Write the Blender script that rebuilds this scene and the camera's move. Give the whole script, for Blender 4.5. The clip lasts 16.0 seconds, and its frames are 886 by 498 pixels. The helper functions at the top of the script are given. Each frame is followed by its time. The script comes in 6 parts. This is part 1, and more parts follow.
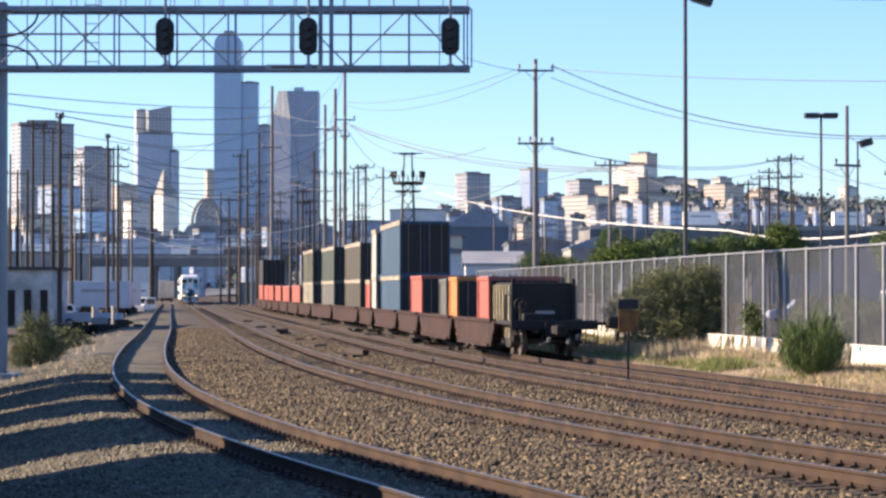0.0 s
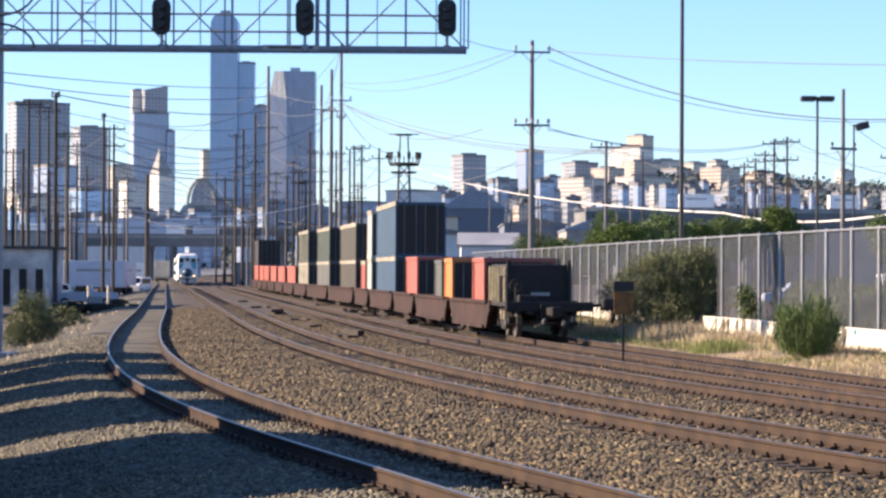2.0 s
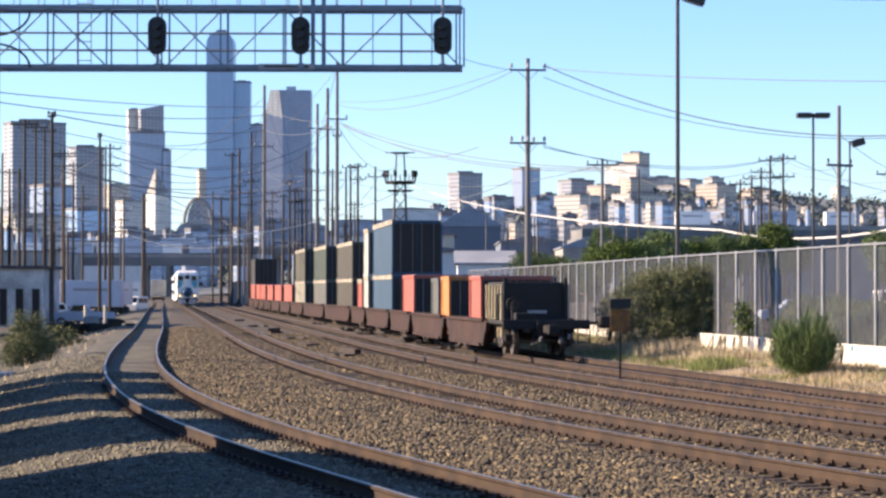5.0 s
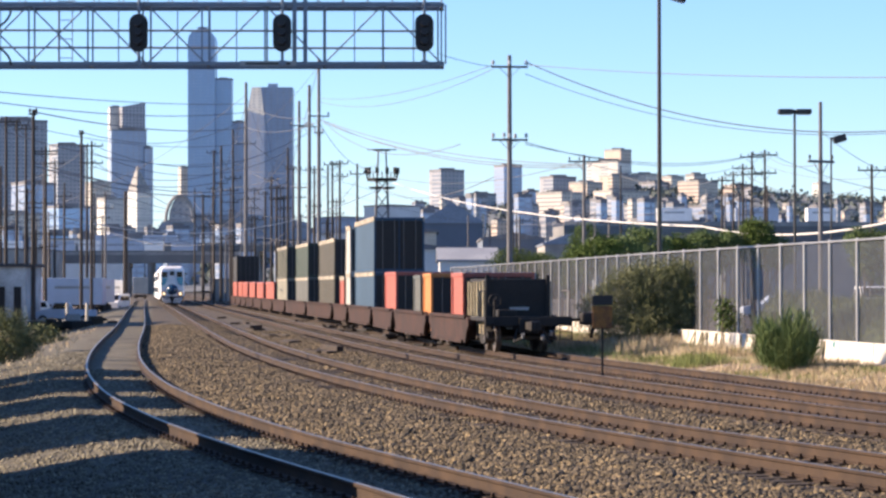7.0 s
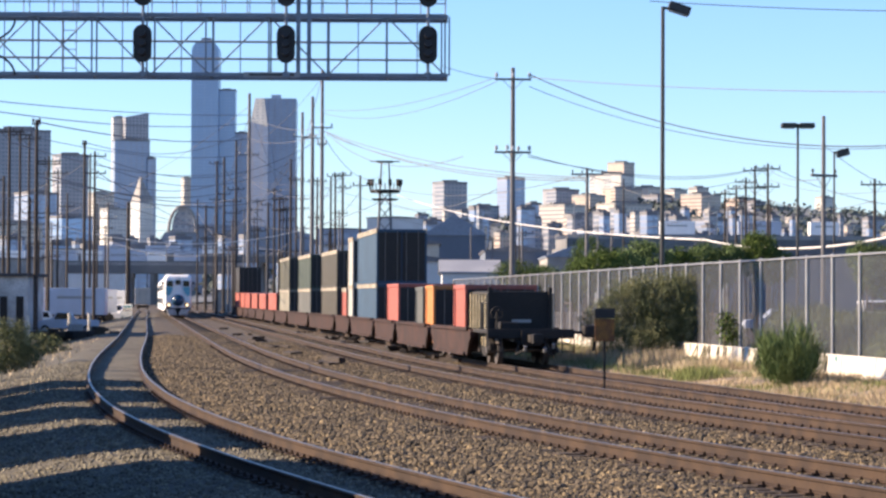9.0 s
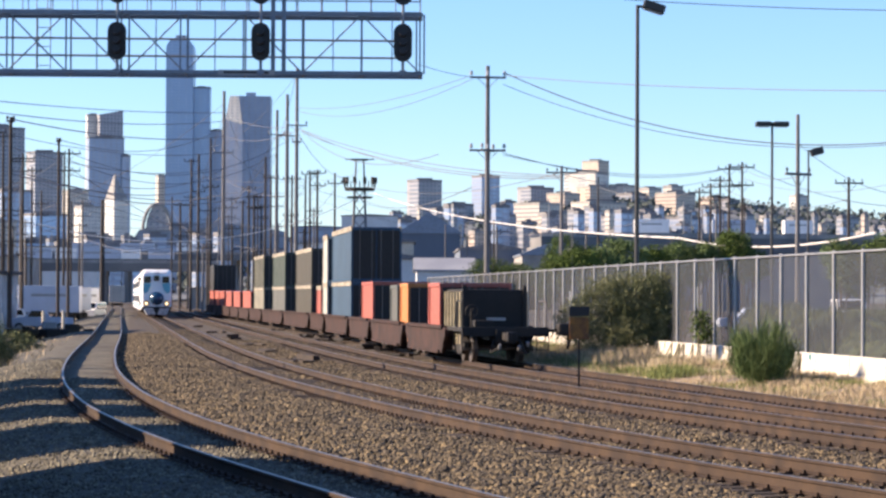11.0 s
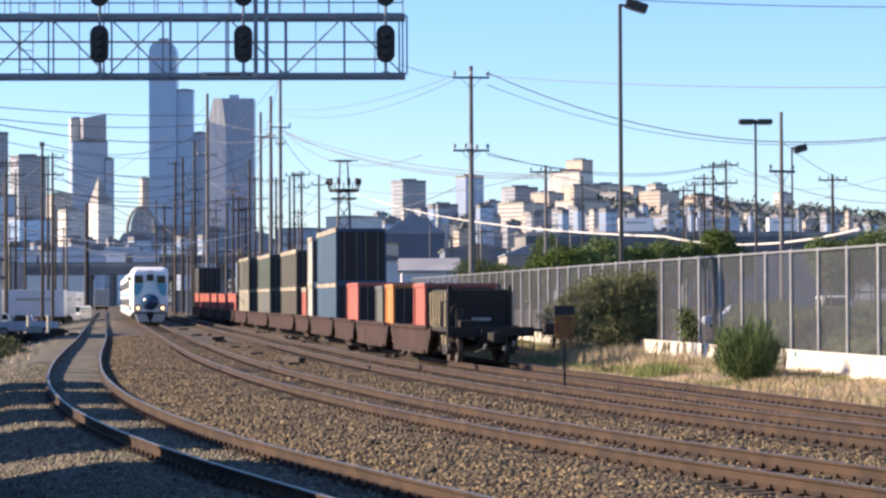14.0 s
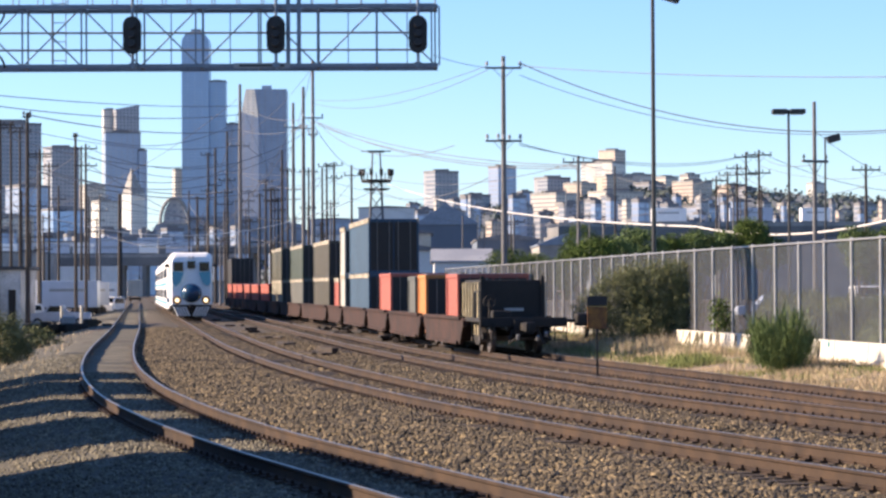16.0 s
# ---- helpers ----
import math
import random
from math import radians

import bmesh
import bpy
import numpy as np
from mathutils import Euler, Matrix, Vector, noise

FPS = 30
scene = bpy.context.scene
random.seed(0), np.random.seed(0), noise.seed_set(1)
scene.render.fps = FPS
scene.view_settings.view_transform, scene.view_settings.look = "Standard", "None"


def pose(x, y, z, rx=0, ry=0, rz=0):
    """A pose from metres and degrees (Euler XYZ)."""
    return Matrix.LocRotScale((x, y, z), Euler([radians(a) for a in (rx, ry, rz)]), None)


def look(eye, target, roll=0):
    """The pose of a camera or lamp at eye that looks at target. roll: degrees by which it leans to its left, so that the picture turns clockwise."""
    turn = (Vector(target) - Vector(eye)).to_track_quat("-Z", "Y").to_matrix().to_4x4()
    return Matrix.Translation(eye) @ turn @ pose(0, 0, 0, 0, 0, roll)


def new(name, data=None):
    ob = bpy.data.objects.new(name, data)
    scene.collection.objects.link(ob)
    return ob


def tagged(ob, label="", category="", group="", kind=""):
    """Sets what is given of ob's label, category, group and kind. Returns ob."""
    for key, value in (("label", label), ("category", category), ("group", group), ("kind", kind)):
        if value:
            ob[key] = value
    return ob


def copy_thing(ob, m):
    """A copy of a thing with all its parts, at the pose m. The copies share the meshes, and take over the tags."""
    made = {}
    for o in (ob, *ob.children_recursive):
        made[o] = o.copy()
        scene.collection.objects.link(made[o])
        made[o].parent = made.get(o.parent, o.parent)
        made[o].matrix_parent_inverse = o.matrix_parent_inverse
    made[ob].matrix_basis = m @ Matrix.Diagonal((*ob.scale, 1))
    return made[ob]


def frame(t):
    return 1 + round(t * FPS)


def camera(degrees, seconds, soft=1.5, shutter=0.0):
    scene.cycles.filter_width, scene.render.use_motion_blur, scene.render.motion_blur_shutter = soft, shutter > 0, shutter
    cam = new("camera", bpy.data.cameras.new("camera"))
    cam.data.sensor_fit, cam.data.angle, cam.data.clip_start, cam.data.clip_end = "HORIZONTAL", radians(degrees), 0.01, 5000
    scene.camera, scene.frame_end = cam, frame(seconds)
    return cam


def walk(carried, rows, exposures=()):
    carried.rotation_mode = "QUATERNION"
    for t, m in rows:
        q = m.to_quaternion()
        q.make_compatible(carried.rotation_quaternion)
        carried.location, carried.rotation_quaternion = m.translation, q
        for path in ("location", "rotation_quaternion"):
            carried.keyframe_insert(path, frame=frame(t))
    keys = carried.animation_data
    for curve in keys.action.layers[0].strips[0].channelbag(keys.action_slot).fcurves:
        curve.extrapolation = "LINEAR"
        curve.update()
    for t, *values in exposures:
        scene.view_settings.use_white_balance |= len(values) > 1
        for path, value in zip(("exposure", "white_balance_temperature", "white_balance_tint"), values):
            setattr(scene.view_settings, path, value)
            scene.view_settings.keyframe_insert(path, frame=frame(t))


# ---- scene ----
# ================= camera =================
cam = camera(19.78, 16.0, soft=2.6)
EYE_HEIGHT = 2.03
# seconds, turn to the right, tilt up, lean, in degrees
AIM = [
    (0, 0.000, 0.955, 0.000), (0.5, 0.108, 0.736, 0.152), (1, 0.121, 0.797, 0.442), (1.5, 0.033, 0.418, 0.537),
    (2, 0.100, 0.532, 0.297), (2.5, 0.255, 0.665, 0.012), (3, 0.258, 0.820, 0.060), (3.5, 0.230, 1.089, -0.005),
    (3.7, 0.158, 0.909, 0.050), (6, 0.263, 0.963, 0.104), (6.5, 0.447, 0.737, 0.110), (7, 0.582, 0.872, -0.063),
    (7.5, 0.682, 0.990, -0.025), (8, 0.702, 1.009, -0.037), (8.5, 0.569, 1.238, -0.004), (9, 0.523, 1.143, 0.241),
    (9.5, 0.682, 1.222, 0.227), (10, 0.986, 1.120, 0.273), (10.2, 1.012, 1.057, 0.204), (12.3, 1.268, 1.193, 0.480),
    (12.5, 1.101, 1.053, 0.304), (13, 1.189, 1.199, 0.138), (13.5, 1.212, 1.145, -0.128), (14, 1.441, 1.112, -0.243),
    (14.5, 1.192, 1.112, -0.097), (15, 0.985, 0.941, -0.128), (15.5, 0.805, 1.091, -0.055), (16, 0.705, 0.900, -0.298),
]
walk(cam, [(t, pose(0, 0, EYE_HEIGHT, 90 + up, 0, -turn) @ pose(0, 0, 0, 0, 0, lean)) for t, turn, up, lean in AIM],
     [(0, 1.46, 6310, 18), (1.5, 1.50, 6310, 18), (3, 1.55, 6310, 18), (6.5, 1.46, 6310, 18), (9, 1.45, 6310, 18), (13, 1.40, 6310, 18), (16, 1.43, 6310, 18)])

# ================= world and sun =================
SUN_TO = Vector((-0.97, 0.12, 0.49)).normalized()      # towards the sun: low, from the far left
world = bpy.data.worlds.new("sky")
scene.world = world
world.use_nodes = True
sky = world.node_tree.nodes.new("ShaderNodeTexSky")
sky.sky_type = "NISHITA"
sky.sun_disc = False
sky.sun_elevation = math.asin(SUN_TO.z)
sky.sun_rotation = math.atan2(SUN_TO.x, SUN_TO.y)
sky.air_density, sky.dust_density, sky.ozone_density = 1.0, 0.0, 7.0
world.node_tree.links.new(sky.outputs[0], world.node_tree.nodes["Background"].inputs[0])
world.node_tree.nodes["Background"].inputs[1].default_value = 0.080
sun_data = bpy.data.lights.new("sun", "SUN")
sun_data.energy, sun_data.angle, sun_data.color = 5.0, radians(0.55), (1.0, 0.80, 0.56)
sun = new("sun", sun_data)
sun.matrix_world = look(SUN_TO * 300, (0, 0, 0))

# ================= materials =================
MATS = {}


def material(name, color, rough=0.8, metal=0.0, vary=0.25, scale=3.0, fine=40.0, bump=0.0, second=None, emit=0.0, object_vary=0.0, island_vary=0.0,
             stretch=(1, 1, 1), spec=0.5, patch=(0.42, 0.62)):
    """A surface with large patches (scale, per metre) and fine grain."""
    if name in MATS:
        return MATS[name]
    m = bpy.data.materials.new(name)
    m.use_nodes = True
    nt = m.node_tree
    n, l = nt.nodes, nt.links
    b = n["Principled BSDF"]
    b.inputs["Metallic"].default_value = metal
    b.inputs["Specular IOR Level"].default_value = spec
    tc = n.new("ShaderNodeTexCoord")
    mp = n.new("ShaderNodeMapping")
    mp.inputs["Scale"].default_value = stretch
    l.new(tc.outputs["Object"], mp.inputs[0])
    n1, n2 = n.new("ShaderNodeTexNoise"), n.new("ShaderNodeTexNoise")
    for nd, s in ((n1, scale), (n2, fine)):
        nd.inputs["Scale"].default_value = s
        nd.inputs["Detail"].default_value = 4
        l.new(mp.outputs[0], nd.inputs["Vector"])
    ramp = n.new("ShaderNodeValToRGB")
    ramp.color_ramp.elements[0].position, ramp.color_ramp.elements[1].position = patch
    c = Vector(color)
    other = Vector(second) if second else c * (1 - vary)
    ramp.color_ramp.elements[0].color = (*other, 1)
    ramp.color_ramp.elements[1].color = (*c, 1)
    l.new(n1.outputs["Fac"], ramp.inputs[0])
    mr = n.new("ShaderNodeMapRange")
    mr.inputs["To Min"].default_value, mr.inputs["To Max"].default_value = 1 - vary, 1 + vary
    mr.inputs["From Min"].default_value, mr.inputs["From Max"].default_value = 0.3, 0.7
    l.new(n2.outputs["Fac"], mr.inputs["Value"])
    val = mr.outputs[0]
    if object_vary or island_vary:
        if object_vary:
            src = n.new("ShaderNodeObjectInfo").outputs["Random"]
        else:
            src = n.new("ShaderNodeNewGeometry").outputs["Random Per Island"]
        mr2 = n.new("ShaderNodeMapRange")
        k = object_vary or island_vary
        mr2.inputs["To Min"].default_value, mr2.inputs["To Max"].default_value = 1 - k, 1 + k
        l.new(src, mr2.inputs["Value"])
        mul = n.new("ShaderNodeMath")
        mul.operation = "MULTIPLY"
        l.new(val, mul.inputs[0])
        l.new(mr2.outputs[0], mul.inputs[1])
        val = mul.outputs[0]
    mix = n.new("ShaderNodeVectorMath")
    mix.operation = "SCALE"
    l.new(ramp.outputs[0], mix.inputs[0])
    l.new(val, mix.inputs["Scale"])
    l.new(mix.outputs[0], b.inputs["Base Color"])
    rr = n.new("ShaderNodeMapRange")
    rr.inputs["To Min"].default_value, rr.inputs["To Max"].default_value = max(0.02, rough - 0.12), min(1.0, rough + 0.12)
    l.new(n1.outputs["Fac"], rr.inputs["Value"])
    l.new(rr.outputs[0], b.inputs["Roughness"])
    if bump:
        bp = n.new("ShaderNodeBump")
        bp.inputs["Distance"].default_value = bump
        bp.inputs["Strength"].default_value = 1.0
        l.new(n2.outputs["Fac"], bp.inputs["Height"])
        l.new(bp.outputs[0], b.inputs["Normal"])
    if emit:
        b.inputs["Emission Color"].default_value = (*color, 1)
        b.inputs["Emission Strength"].default_value = emit
    MATS[name] = m
    return m


def facade(name, wall, pane, storey=3.8, bay=3.2, share=0.55, rough_pane=0.15, rows_only=False, mirror=0.0):
    """A far wall: rows of panes in bays, too small to pick apart, with its own stains."""
    if name in MATS:
        return MATS[name]
    m = material(name, wall, 0.75, 0, 0.14, 0.05, 0.7)
    nt = m.node_tree
    n, l = nt.nodes, nt.links
    b = n["Principled BSDF"]
    tc = n.new("ShaderNodeTexCoord")
    sep = n.new("ShaderNodeSeparateXYZ")
    l.new(tc.outputs["Object"], sep.inputs[0])

    def comb(sock, step, cut):
        d = n.new("ShaderNodeMath")
        d.operation = "DIVIDE"
        d.inputs[1].default_value = step
        l.new(sock, d.inputs[0])
        fr = n.new("ShaderNodeMath")
        fr.operation = "FRACT"
        l.new(d.outputs[0], fr.inputs[0])
        gt = n.new("ShaderNodeMath")
        gt.operation = "LESS_THAN"
        gt.inputs[1].default_value = cut
        l.new(fr.outputs[0], gt.inputs[0])
        return gt.outputs[0]
    mask = comb(sep.outputs["Z"], storey, share)
    if not rows_only:
        add = n.new("ShaderNodeMath")
        l.new(sep.outputs["X"], add.inputs[0])
        l.new(sep.outputs["Y"], add.inputs[1])
        mm = n.new("ShaderNodeMath")
        mm.operation = "MULTIPLY"
        l.new(mask, mm.inputs[0])
        l.new(comb(add.outputs[0], bay, share + 0.1), mm.inputs[1])
        mask = mm.outputs[0]
    old = b.inputs["Base Color"].links[0].from_socket
    mx = n.new("ShaderNodeMix")
    mx.data_type = "RGBA"
    l.new(mask, mx.inputs["Factor"])
    l.new(old, mx.inputs[6])
    mx.inputs[7].default_value = (*pane, 1)
    l.new(mx.outputs[2], b.inputs["Base Color"])
    mr = n.new("ShaderNodeMapRange")
    mr.inputs["To Min"].default_value, mr.inputs["To Max"].default_value = 0.75, rough_pane
    l.new(mask, mr.inputs["Value"])
    l.new(mr.outputs[0], b.inputs["Roughness"])
    if mirror:
        coat = n.new("ShaderNodeMath")
        coat.operation = "MULTIPLY"
        coat.inputs[1].default_value = mirror
        l.new(mask, coat.inputs[0])
        l.new(coat.outputs[0], b.inputs["Metallic"])
    return m


M_GROUND = material("yard_ground", (0.06477, 0.04858, 0.02992), 0.95, 0, 0.42, 0.45, 7.0, 0.03, (0.03802, 0.02816, 0.01836))
M_BALLAST = material("ballast_stone", (0.1481, 0.1121, 0.06134), 0.9, 0, 0.3, 5.0, 60.0, 0.004, (0.05765, 0.04535, 0.02986), island_vary=0.8)
M_PALESTONE = material("pale_crushed_stone", (0.1916, 0.1753, 0.1246), 0.9, 0, 0.25, 5.0, 60.0, 0.004, (0.1011, 0.09181, 0.06624), island_vary=0.5)
M_TIE = material("weathered_tie_wood", (0.04032, 0.02808, 0.01872), 0.9, 0, 0.3, 3.0, 45.0, 0.006, (0.0216, 0.01512, 0.0108), object_vary=0.3, stretch=(0.216, 0.72, 0.72))
M_RUST = material("rusty_rail_steel", (0.0523, 0.03299, 0.02089), 0.8, 0.05, 0.28, 1.5, 50.0, 0.002, (0.02891, 0.01874, 0.01365), spec=0.3)
M_HEAD = material("worn_rail_head", (0.30, 0.285, 0.26), 0.45, 0.8, 0.12, 2.0, 30.0)
M_STEEL = material("galvanised_steel", (0.3024, 0.3096, 0.3168), 0.5, 0.55, 0.12, 1.5, 25.0)
M_BRIDGE = material("aluminium_paint_steel", (0.17, 0.21, 0.26), 0.5, 0.35, 0.16, 1.2, 20.0)
M_BLACK = material("black_signal_paint", (0.012, 0.012, 0.014), 0.55, 0, 0.25, 4.0, 40.0)
M_POLE = material("creosoted_pole_wood", (0.051, 0.04243, 0.0374), 0.9, 0, 0.3, 1.5, 30.0, 0.004, stretch=(0.75, 0.78, 0.085))
M_POLEGREY = material("grey_pole", (0.1512, 0.148, 0.152), 0.8, 0, 0.2, 1.2, 22.0, stretch=(0.72, 0.74, 0.08))
M_LAMPPOST = material("dark_bronze_paint", (0.05, 0.048, 0.047), 0.45, 0.4, 0.15, 2.0, 30.0)
M_WIRE = material("cable_sheath", (0.14, 0.14, 0.15), 0.6, 0.2, 0.1, 2.0, 20.0)
M_WIREPALE = material("bright_cable_sheath", (0.70, 0.68, 0.64), 0.5, 0.1, 0.1, 2.0, 20.0)
M_CONCRETE = material("concrete", (0.34, 0.3272, 0.306), 0.9, 0, 0.2, 0.3, 8.0, 0.005, (0.255, 0.2465, 0.2338))
M_BARRIER = material("whitewashed_concrete", (0.5474, 0.5178, 0.4439), 0.85, 0, 0.16, 0.9, 16.0, 0.004, (0.4439, 0.4143, 0.3477), patch=(0.36, 0.5))
M_VIADUCT = material("dark_grey_concrete", (0.20, 0.195, 0.19), 0.9, 0, 0.2, 0.08, 3.0, 0, (0.14, 0.14, 0.14))
# door colour holds the shade of the container ends
M_DOORSHADE = material("shaded_door_paint", (0.0192, 0.0171, 0.01575), 0.7, 0, 0.25, 1.0, 14.0)
M_MURK = material("dark_paint_scrawl", (0.098, 0.0875, 0.054), 0.85, 0, 0.3, 3.0, 22.0)
M_TEAL = material("teal_paint", (0.015, 0.17, 0.20), 0.6, 0, 0.2, 2.0, 20.0)
M_WELL = material("oxide_red_car_paint", (0.04906, 0.02652, 0.02122), 0.8, 0, 0.35, 1.1, 14.0, 0.0, (0.02387, 0.01459, 0.01193), spec=0.25)
M_DARKSTEEL = material("grimy_dark_steel", (0.022, 0.019, 0.017), 0.75, 0.2, 0.3, 2.0, 26.0)
M_WHEEL = material("wheel_steel", (0.16, 0.14, 0.13), 0.5, 0.6, 0.2, 3.0, 30.0)
M_YELLOW = material("faded_yellow_sign", (0.24, 0.105, 0.018), 0.7, 0, 0.35, 4.0, 30.0, 0.0, (0.12, 0.05, 0.015))
M_WHITE = material("white_vehicle_paint", (0.82, 0.82, 0.81), 0.35, 0, 0.06, 0.8, 12.0)
M_TRAINTEAL = material("train_teal_paint", (0.10, 0.36, 0.46), 0.35, 0, 0.08, 1.0, 14.0)
M_TRAINBLUE = material("train_navy_paint", (0.012, 0.05, 0.11), 0.25, 0, 0.1, 1.0, 14.0)
M_GLASS = material("dark_glass", (0.008, 0.009, 0.011), 0.12, 0, 0.2, 1.0, 9.0, spec=0.35)
M_LIGHT = material("headlamp_glow", (1.0, 0.80, 0.45), 0.3, 0, 0.02, 1.0, 9.0, emit=0.8)
M_ORANGE = material("orange_trim_paint", (0.52, 0.22, 0.03), 0.5, 0, 0.15, 2.0, 20.0)
M_RUBBER = material("tyre_rubber", (0.02, 0.02, 0.02), 0.9, 0, 0.2, 3.0, 30.0)
M_SIL = material("silver_trailer_skin", (0.44, 0.49, 0.58), 0.4, 0.1, 0.08, 0.7, 12.0)
M_LEAF = material("leaf_green", (0.0914, 0.1344, 0.03226), 0.85, 0, 0.3, 1.5, 20.0, island_vary=0.45, spec=0.15)
M_LEAFOLIVE = material("leaf_olive", (0.2055, 0.2107, 0.1107), 0.95, 0, 0.35, 1.6, 9.0, 0.0, (0.1062, 0.1214, 0.06069), island_vary=0.3, spec=0.03)
M_LEAFBRIGHT = material("leaf_bright", (0.1217, 0.1719, 0.06426), 0.85, 0, 0.3, 1.5, 20.0, island_vary=0.35, spec=0.12)
M_GRAVEL = material("pale_yard_gravel", (0.1033, 0.09401, 0.06595), 0.95, 0, 0.4, 0.9, 14.0, 0.03, (0.05734, 0.05122, 0.0358))
M_BARK = material("shrub_bark", (0.10, 0.075, 0.055), 0.9, 0, 0.3, 5.0, 40.0)
M_DRY = material("dry_grass", (0.5031, 0.3994, 0.2492), 0.85, 0, 0.25, 0.6, 9.0, island_vary=0.35)
M_VERGE = material("dry_verge_soil", (0.2994, 0.2332, 0.1695), 0.95, 0, 0.25, 0.35, 7.0, 0.02, (0.1852, 0.1475, 0.1098))
M_WEED = material("green_weeds", (0.2148, 0.243, 0.08568), 0.85, 0, 0.3, 0.6, 9.0, island_vary=0.4, spec=0.15)
M_BANK = material("bank_grass", (0.1073, 0.125, 0.04642), 0.95, 0, 0.4, 1.4, 11.0, 0.05, (0.06312, 0.07497, 0.03316), spec=0.1)


def chain_link():
    """Open wire mesh, far finer than can be told apart: thin grey wire with air between."""
    m = material("chain_link_wire", (0.080, 0.088, 0.105), 0.55, 0.2, 0.1, 2.0, 30.0)
    n, l = m.node_tree.nodes, m.node_tree.links
    out, b = n["Material Output"], n["Principled BSDF"]
    tr, mx = n.new("ShaderNodeBsdfTransparent"), n.new("ShaderNodeMixShader")
    mx.inputs[0].default_value = 0.42
    l.new(tr.outputs[0], mx.inputs[1])
    l.new(b.outputs[0], mx.inputs[2])
    l.new(mx.outputs[0], out.inputs[0])
    return m


M_LINK = chain_link()


# ================= mesh helpers =================
def link(name, bm, mat, smooth=False):
    me = bpy.data.meshes.new(name)
    bmesh.ops.recalc_face_normals(bm, faces=bm.faces[:])
    bm.to_mesh(me)
    bm.free()
    for m in (mat if isinstance(mat, (list, tuple)) else [mat]):
        me.materials.append(m)
    if smooth:
        me.polygons.foreach_set("use_smooth", [True] * len(me.polygons))
    return new(name, me)


def part(name, bm, mat, parent, label="", smooth=False):
    ob = link(name, bm, mat, smooth)
    ob.parent = parent
    if label:
        tagged(ob, label)
    return ob


def arrays(name, verts, faces, mat):
    """A large mesh from numpy arrays: verts (n, 3), faces (m, k)."""
    me = bpy.data.meshes.new(name)
    m, k = faces.shape
    me.vertices.add(len(verts))
    me.vertices.foreach_set("co", verts.astype(np.float32).ravel())
    me.loops.add(m * k)
    me.loops.foreach_set("vertex_index", faces.astype(np.int32).ravel())
    me.polygons.add(m)
    me.polygons.foreach_set("loop_start", np.arange(m, dtype=np.int32) * k)
    me.update(calc_edges=True)
    me.validate()
    me.materials.append(mat)
    return new(name, me)


def thing(name, label, category, m=None, group="", kind=""):
    ob = new(name)
    ob.empty_display_size = 0.3
    ob.matrix_basis = m or Matrix()
    return tagged(ob, label, category, group, kind)


def box(bm, center, size, turn=0.0, bevel=0.0, mi=0, m=None):
    t = Matrix.Translation(center) @ Matrix.Rotation(turn, 4, "Z") @ Matrix.Diagonal((*size, 1))
    if m:
        t = m @ t
    if bevel:
        b2 = bmesh.new()
        bmesh.ops.create_cube(b2, size=1, matrix=t)
        bmesh.ops.bevel(b2, geom=b2.edges[:], offset=bevel, segments=2, affect="EDGES", profile=0.6)
        me = bpy.data.meshes.new("t")
        b2.to_mesh(me)
        b2.free()
        n0 = len(bm.faces)
        bm.from_mesh(me)
        bpy.data.meshes.remove(me)
        bm.faces.ensure_lookup_table()
        for f in bm.faces[n0:]:
            f.material_index = mi
        return
    vs = bmesh.ops.create_cube(bm, size=1, matrix=t)["verts"]
    for f in {f for v in vs for f in v.link_faces}:
        f.material_index = mi


def rod(bm, p0, p1, r0, r1=None, n=8, mi=0):
    p0, p1 = Vector(p0), Vector(p1)
    d = p1 - p0
    if d.length < 1e-6:
        return
    m = Matrix.Translation((p0 + p1) / 2) @ d.to_track_quat("Z", "Y").to_matrix().to_4x4()
    vs = bmesh.ops.create_cone(bm, cap_ends=True, segments=n, radius1=r0, radius2=r0 if r1 is None else r1, depth=d.length, matrix=m)["verts"]
    if mi:
        for f in {f for v in vs for f in v.link_faces}:
            f.material_index = mi


def tube(bm, pts, r, n=8):
    """One bent rod through the points."""
    pts = [Vector(p) for p in pts]
    rings = []
    for i, p in enumerate(pts):
        d = (pts[min(i + 1, len(pts) - 1)] - pts[max(i - 1, 0)]).normalized()
        u = d.orthogonal() if abs(d.y) > 0.9 else d.cross(Vector((0, 1, 0))).normalized()
        w = d.cross(u).normalized()
        rings.append([bm.verts.new(p + (u * math.cos(a) + w * math.sin(a)) * r) for a in np.linspace(0, 2 * math.pi, n, endpoint=False)])
    for a, b in zip(rings, rings[1:]):
        for i in range(n):
            bm.faces.new((a[i], a[(i + 1) % n], b[(i + 1) % n], b[i]))
    bm.faces.new(rings[0])
    bm.faces.new(rings[-1][::-1])


def ball(bm, center, size, u=16, v=10):
    bmesh.ops.create_uvsphere(bm, u_segments=u, v_segments=v, radius=1.0, matrix=Matrix.Translation(center) @ Matrix.Diagonal((*size, 1)))


def prism(bm, outline, y0, y1, m=None):
    """Outline in x, z, drawn out along y."""
    m = m or Matrix()
    a = [bm.verts.new(m @ Vector((x, y0, z))) for x, z in outline]
    b = [bm.verts.new(m @ Vector((x, y1, z))) for x, z in outline]
    bm.faces.new(a)
    bm.faces.new(b[::-1])
    for i in range(len(a)):
        j = (i + 1) % len(a)
        bm.faces.new((a[i], b[i], b[j], a[j]))


